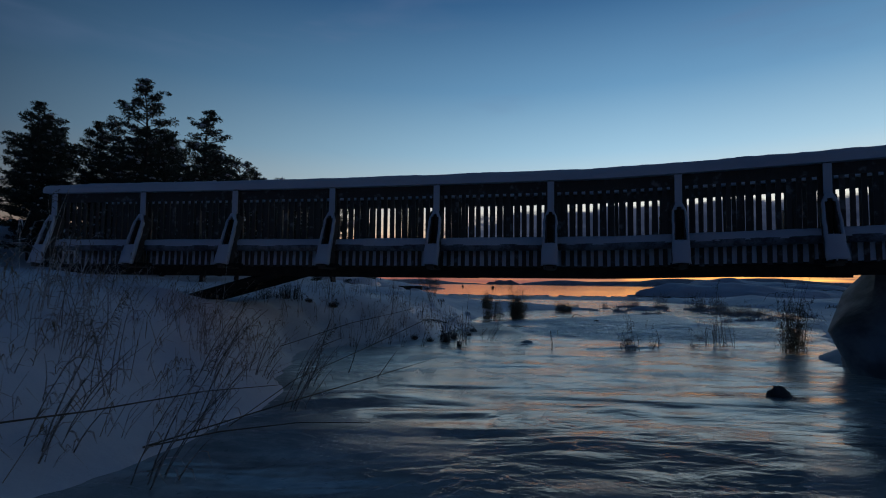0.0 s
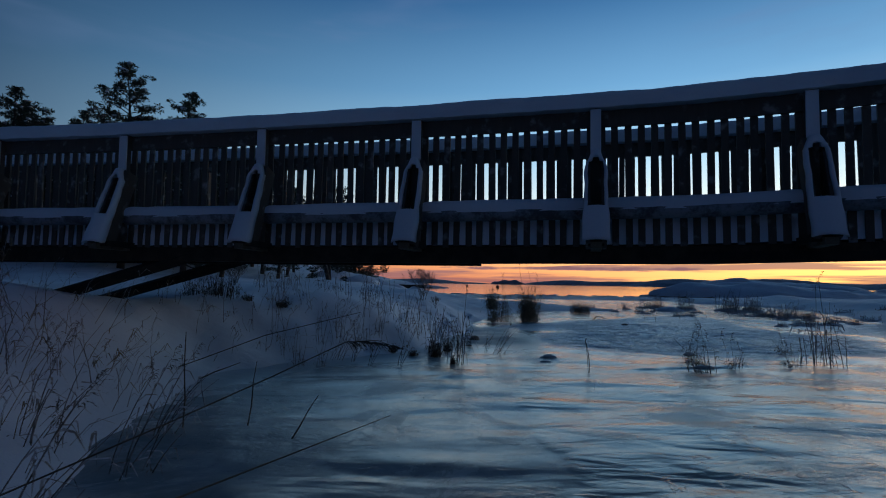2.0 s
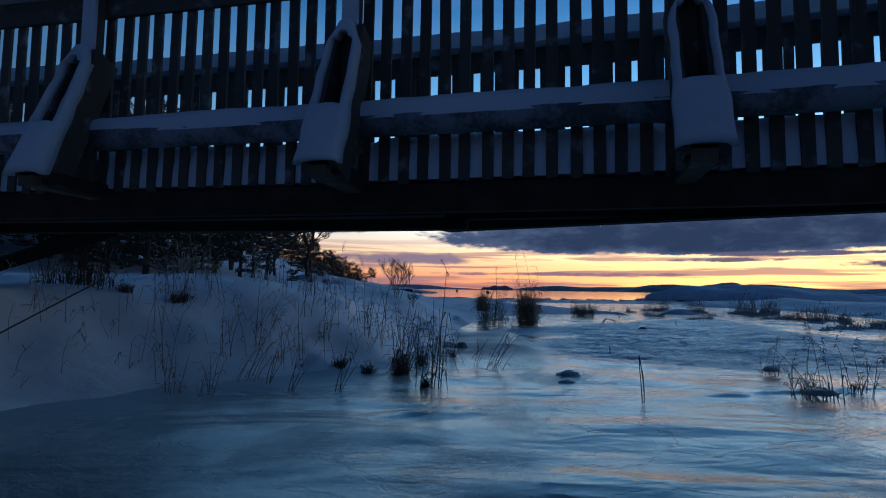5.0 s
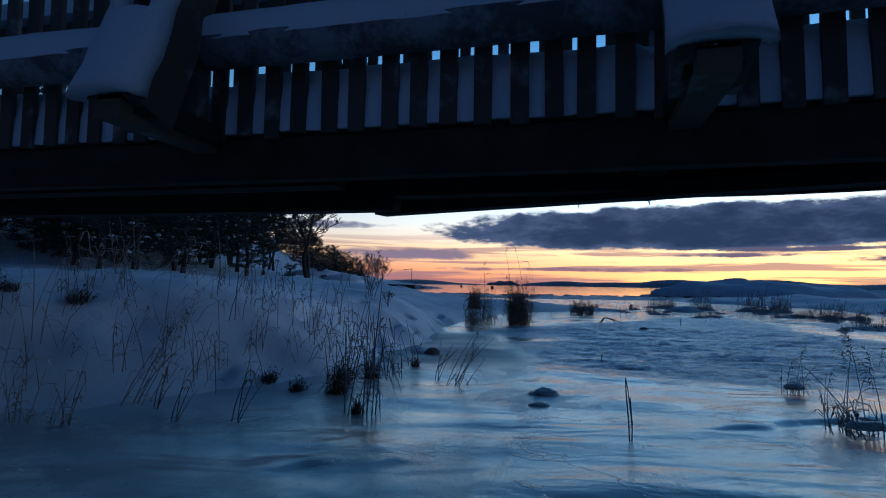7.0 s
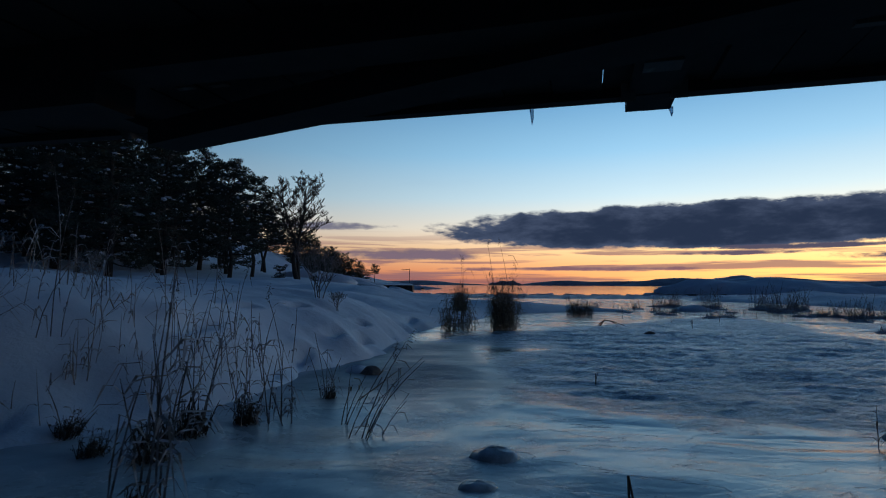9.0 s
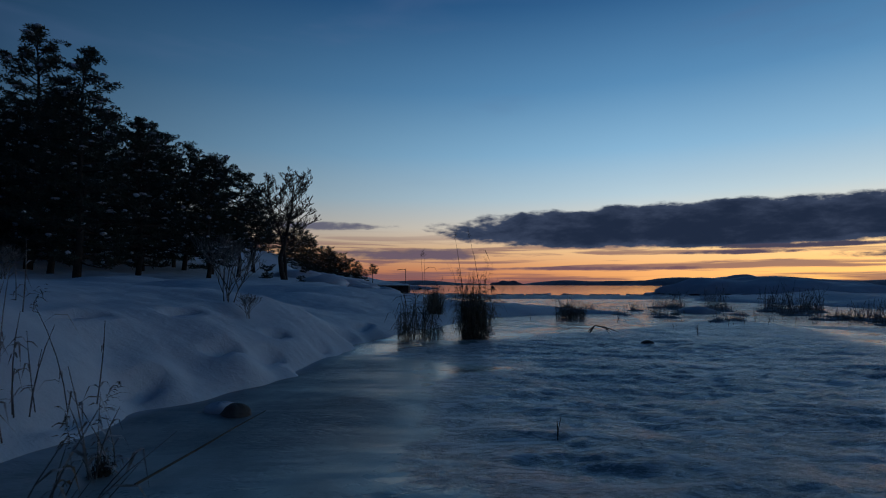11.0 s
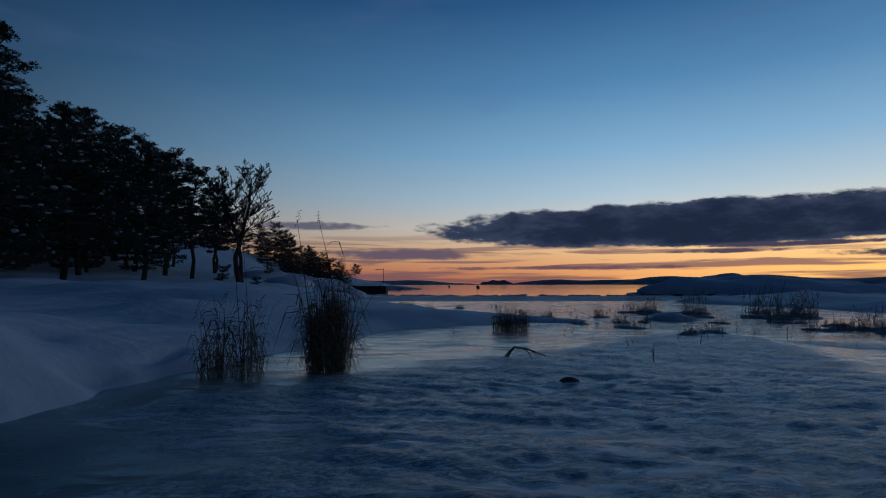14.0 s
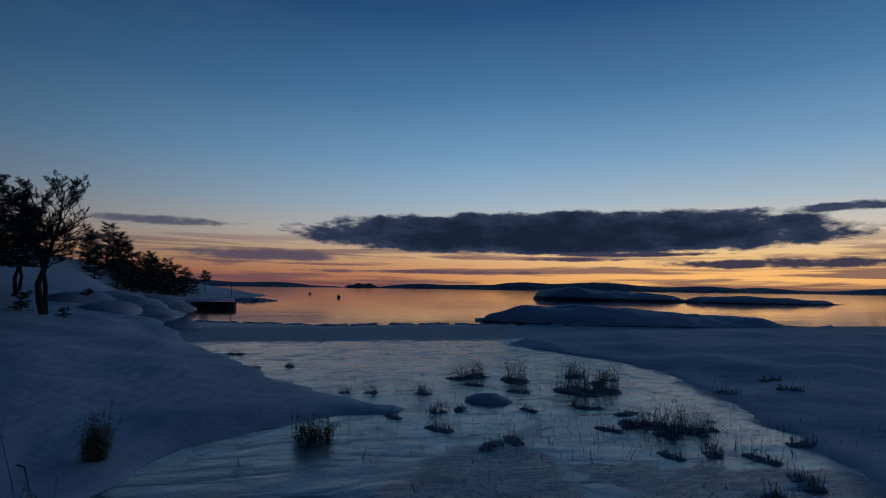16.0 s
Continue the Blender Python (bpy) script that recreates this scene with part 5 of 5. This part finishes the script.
def bare_tree(name, seed, tall, label, stems=2, frost=False, levels=7, group="bare trees"):
    """A leafless tree: forked trunk dividing into fine twigs."""
    rng = random.Random(seed)
    r = root(name, (0, 0, 0), label, "tree" if tall > 3 else "shrub", group)
    trunk, boughs, twigs = Mesh(), Mesh(), Mesh()

    def grow(p, d, L, w, level):
        w = max(w, 0.0024 * tall)
        bend = Vector((rng.gauss(0, 0.16), rng.gauss(0, 0.16), rng.gauss(0.05, 0.1)))
        m1 = p + d * L * 0.5 + bend * L * 0.15
        e = p + (d + bend * 0.5).normalized() * L
        (trunk if level == 0 else boughs if level < 4 else twigs).tube([p, m1, e], [w, w * 0.82, w * 0.62], 7 if level == 0 else 4 if level < 4 else 3, False)
        if level >= levels:
            return
        for k in range(rng.choice((2, 3, 3)) if level else 3):
            a = rng.uniform(0, 6.283)
            side = Vector((math.cos(a), math.sin(a), rng.uniform(-0.2, 0.5)))
            nd = (d * rng.uniform(0.7, 1.1) + side * (rng.uniform(0.4, 0.75) if frost else rng.uniform(0.3, 0.68)) + Vector((0, 0, 0.16))).normalized()
            grow(p.lerp(e, rng.uniform(0.6, 1.0)) if k else e, nd, L * (rng.uniform(0.6, 0.82) if frost else rng.uniform(0.66, 0.88)), w * 0.66, level + 1)

    for i in range(stems):
        a = 6.283 * i / stems + 0.4
        grow(Vector((0.06 * tall * 0.4 * math.cos(a), 0.06 * tall * 0.4 * math.sin(a), -0.15)), Vector((0.16 * math.cos(a), 0.16 * math.sin(a), 1)).normalized(), tall * (0.31 if frost else 0.25), (0.006 if frost else 0.016) * tall + 0.003, 0)
    wood = RIMED_REED if frost else BARK
    part("trunk", trunk, wood, r, "", True)
    part("branchwork", boughs, wood, r, kind="stuff")
    part("twig_work", twigs, wood, r, "fine rime-covered twigs" if frost else "fine bare twigs", kind="stuff")
    return r


def alder(name, seed, tall, label):
    """A leafless tree with two leading stems, an oval crown of ascending boughs and fine twigs."""
    rng = random.Random(seed)
    r = root(name, (0, 0, 0), label, "tree", "bare trees")
    boughs, twigs = Mesh(), Mesh()

    def bough(p, d, L, w, level):
        pts, q, way = [p], p, d.copy()
        for _ in range(4):
            way = (way + Vector((rng.gauss(0, 0.2), rng.gauss(0, 0.2), rng.gauss(0.1, 0.12)))).normalized()
            q = q + way * (L / 4)
            pts.append(q)
        (boughs if level < 2 else twigs).tube(pts, [w, w * 0.85, w * 0.7, w * 0.55, w * 0.4], 5 if level < 2 else 3, False)
        if level == 3:
            return
        many = (6, 7, 6)[level]
        for k in range(many):
            t = 0.25 + 0.75 * (k + rng.random()) / many
            n = min(3, int(t * 4))
            start = pts[n].lerp(pts[n + 1], t * 4 - n)
            a = rng.uniform(0, 6.283)
            side = Vector((math.cos(a), math.sin(a), rng.uniform(-0.15, 0.5)))
            bough(start, ((pts[n + 1] - pts[n]).normalized() * 0.7 + side * 0.8).normalized(), L * rng.uniform(0.4, 0.62) * (1.1 - 0.45 * t), max(w * 0.5, 0.017), level + 1)

    for lean, share, girth in ((Vector((-0.16, 0.05, 1)), 0.86, 0.021), (Vector((0.1, -0.05, 1)), 0.78, 0.016)):
        q, way, pts = Vector((0.12 if lean.x > 0 else -0.12, 0, -0.2)), lean.normalized(), []
        for k in range(9):
            pts.append(q)
            way = (way + Vector((rng.gauss(0, 0.11), rng.gauss(0, 0.11), 0.06))).normalized()
            q = q + way * (tall * share / 8.4)
        trunk = Mesh()
        trunk.tube(pts, [girth * tall * (1 - 0.1 * k) for k in range(9)], 8, False)
        part("trunk", trunk, BARK, r, "", True)
        for k in range(14):
            t = 0.36 + 0.64 * k / 13
            n = min(7, int(t * 8))
            a = k * 2.4 + rng.uniform(-0.4, 0.4)
            side = Vector((math.cos(a), math.sin(a), rng.uniform(0.25, 0.75) + 0.7 * max(0.0, t - 0.7)))
            bough(pts[n].lerp(pts[n + 1], t * 8 - n), side.normalized(), tall * share * 0.3 * math.sin(math.pi * (0.16 + 0.72 * t)) ** 0.7 * rng.uniform(0.75, 1.1), 0.0058 * tall * (1.15 - 0.6 * t), 0)
    part("branchwork", boughs, BARK, r, kind="stuff")
    part("twig_work", twigs, BARK, r, "fine bare twigs", kind="stuff")
    return r


plant(alder("bare_tree", 71, 10.4, "leafless forked tree at the edge of the snowy slope"), [(-11.9, 49, 85, 1.02)])
plant(bare_tree("frosted_shrub", 72, 0.95, "leafless shrub dusted with rime on the snowy bank", 4, True, 5, "frosted shrubs"), [(-1.17, 12.62, 0, 1.1), (-0.85, 12.4, 90, 0.4), (-7.5, 17, 130, 1.1)])
plant(pine("juniper", 73, 1.0, "low dark juniper bush beside a tree", 0.75, 0.0, 0.3, 0.22, 1.2), [(-13.9, 50.5, 0, 1.0), (-10.3, 47.5, 60, 0.5), (-13.4, 60, 110, 0.9)])

# ---- the landing stage and the shore beyond ----
pier = root("stone_pier", (-7.9, 88.0, 0), "dark stone landing stage with snow on top", "pier")
m = Mesh()
m.box((0, 0, 0.2), (5.0, 3.0, 1.1))
part("wall", m, STONE, pier, "dark stone wall")
m = Mesh()
m.sheet([[(2.45 * math.cos(math.pi * j / 8) * (1 if i else 1), -1.5 + 3.0 * i / 6, 0.72 + 0.34 * math.sin(math.pi * j / 8) ** 0.5 * (0.6 if i in (0, 6) else 1)) for j in range(9)] for i in range(7)])
part("snow_cover", m, SNOW, pier, "snow on the pier", True)
frame_ob = root("bathing_frame", (-6.0, 88.6, 1.1), "slim steel frame at the end of the pier", "frame")
m = Mesh()
m.tube([(0, 0, 0), (0, 0, 2.2)], [0.05, 0.05], 6)
part("post", m, METAL, frame_ob)
m = Mesh()
m.tube([(0.05, 0, 2.1), (-1.3, 0, 2.0)], [0.04, 0.04], 6)
part("arm", m, METAL, frame_ob)
islet((-6.2, 128, -0.1), (4.6, 2.2, 0.9), 0, 27, "low snow-covered rock beyond the pier", 0.3)


def buoy(x, y):
    r = root("buoy", (x, y, -0.07), "small dark mooring buoy floating on the sea", "buoy", "mooring buoys")
    m = Mesh()
    m.lump((0, 0, 0.25), (0.5, 0.5, 0.5), random.Random(2), 8, 12, 0.0)
    part("float", m, METAL, r, "", True)
    m = Mesh()
    m.tube([(0, 0, 0.7), (0, 0, 1.2)], [0.06, 0.05], 6)
    part("ring_post", m, METAL, r)


buoy(4.7, 240)
buoy(12.6, 168)


# broken floes where the ice meets the open water
def floe(x, y, w, seed):
    rng = random.Random(seed)
    m = Mesh()
    n = rng.randint(6, 9)
    ring = [(w * rng.uniform(0.6, 1.0) * math.cos(6.283 * i / n), w * 0.45 * rng.uniform(0.6, 1.0) * math.sin(6.283 * i / n)) for i in range(n)]
    tilt = rng.uniform(-0.12, 0.12)
    m.v = [(a, b, -0.08 + a * tilt) for a, b in ring] + [(a * 0.95, b * 0.95, rng.uniform(0.02, 0.1) + a * tilt) for a, b in ring]
    m.f = [tuple(range(n, 2 * n))] + [(i, (i + 1) % n, n + (i + 1) % n, n + i) for i in range(n)]
    ob = new("ice_floe", m.data("ice_floe", SNOW))
    ob.location, ob.rotation_euler[2] = (x, y, -0.03), rng.uniform(-0.4, 0.4)
    return tagged(ob, "broken floe of snowy ice at the water's edge", "ice floe", "floes along the ice edge")


rng = random.Random(91)
for i in range(90):
    x = -4 + i * 0.6 + rng.uniform(-0.6, 0.6)
    floe(x, float(np.interp(x, edge_x, edge_y)) + rng.uniform(-0.5, 0.9), rng.uniform(0.2, 1.3), 300 + i)
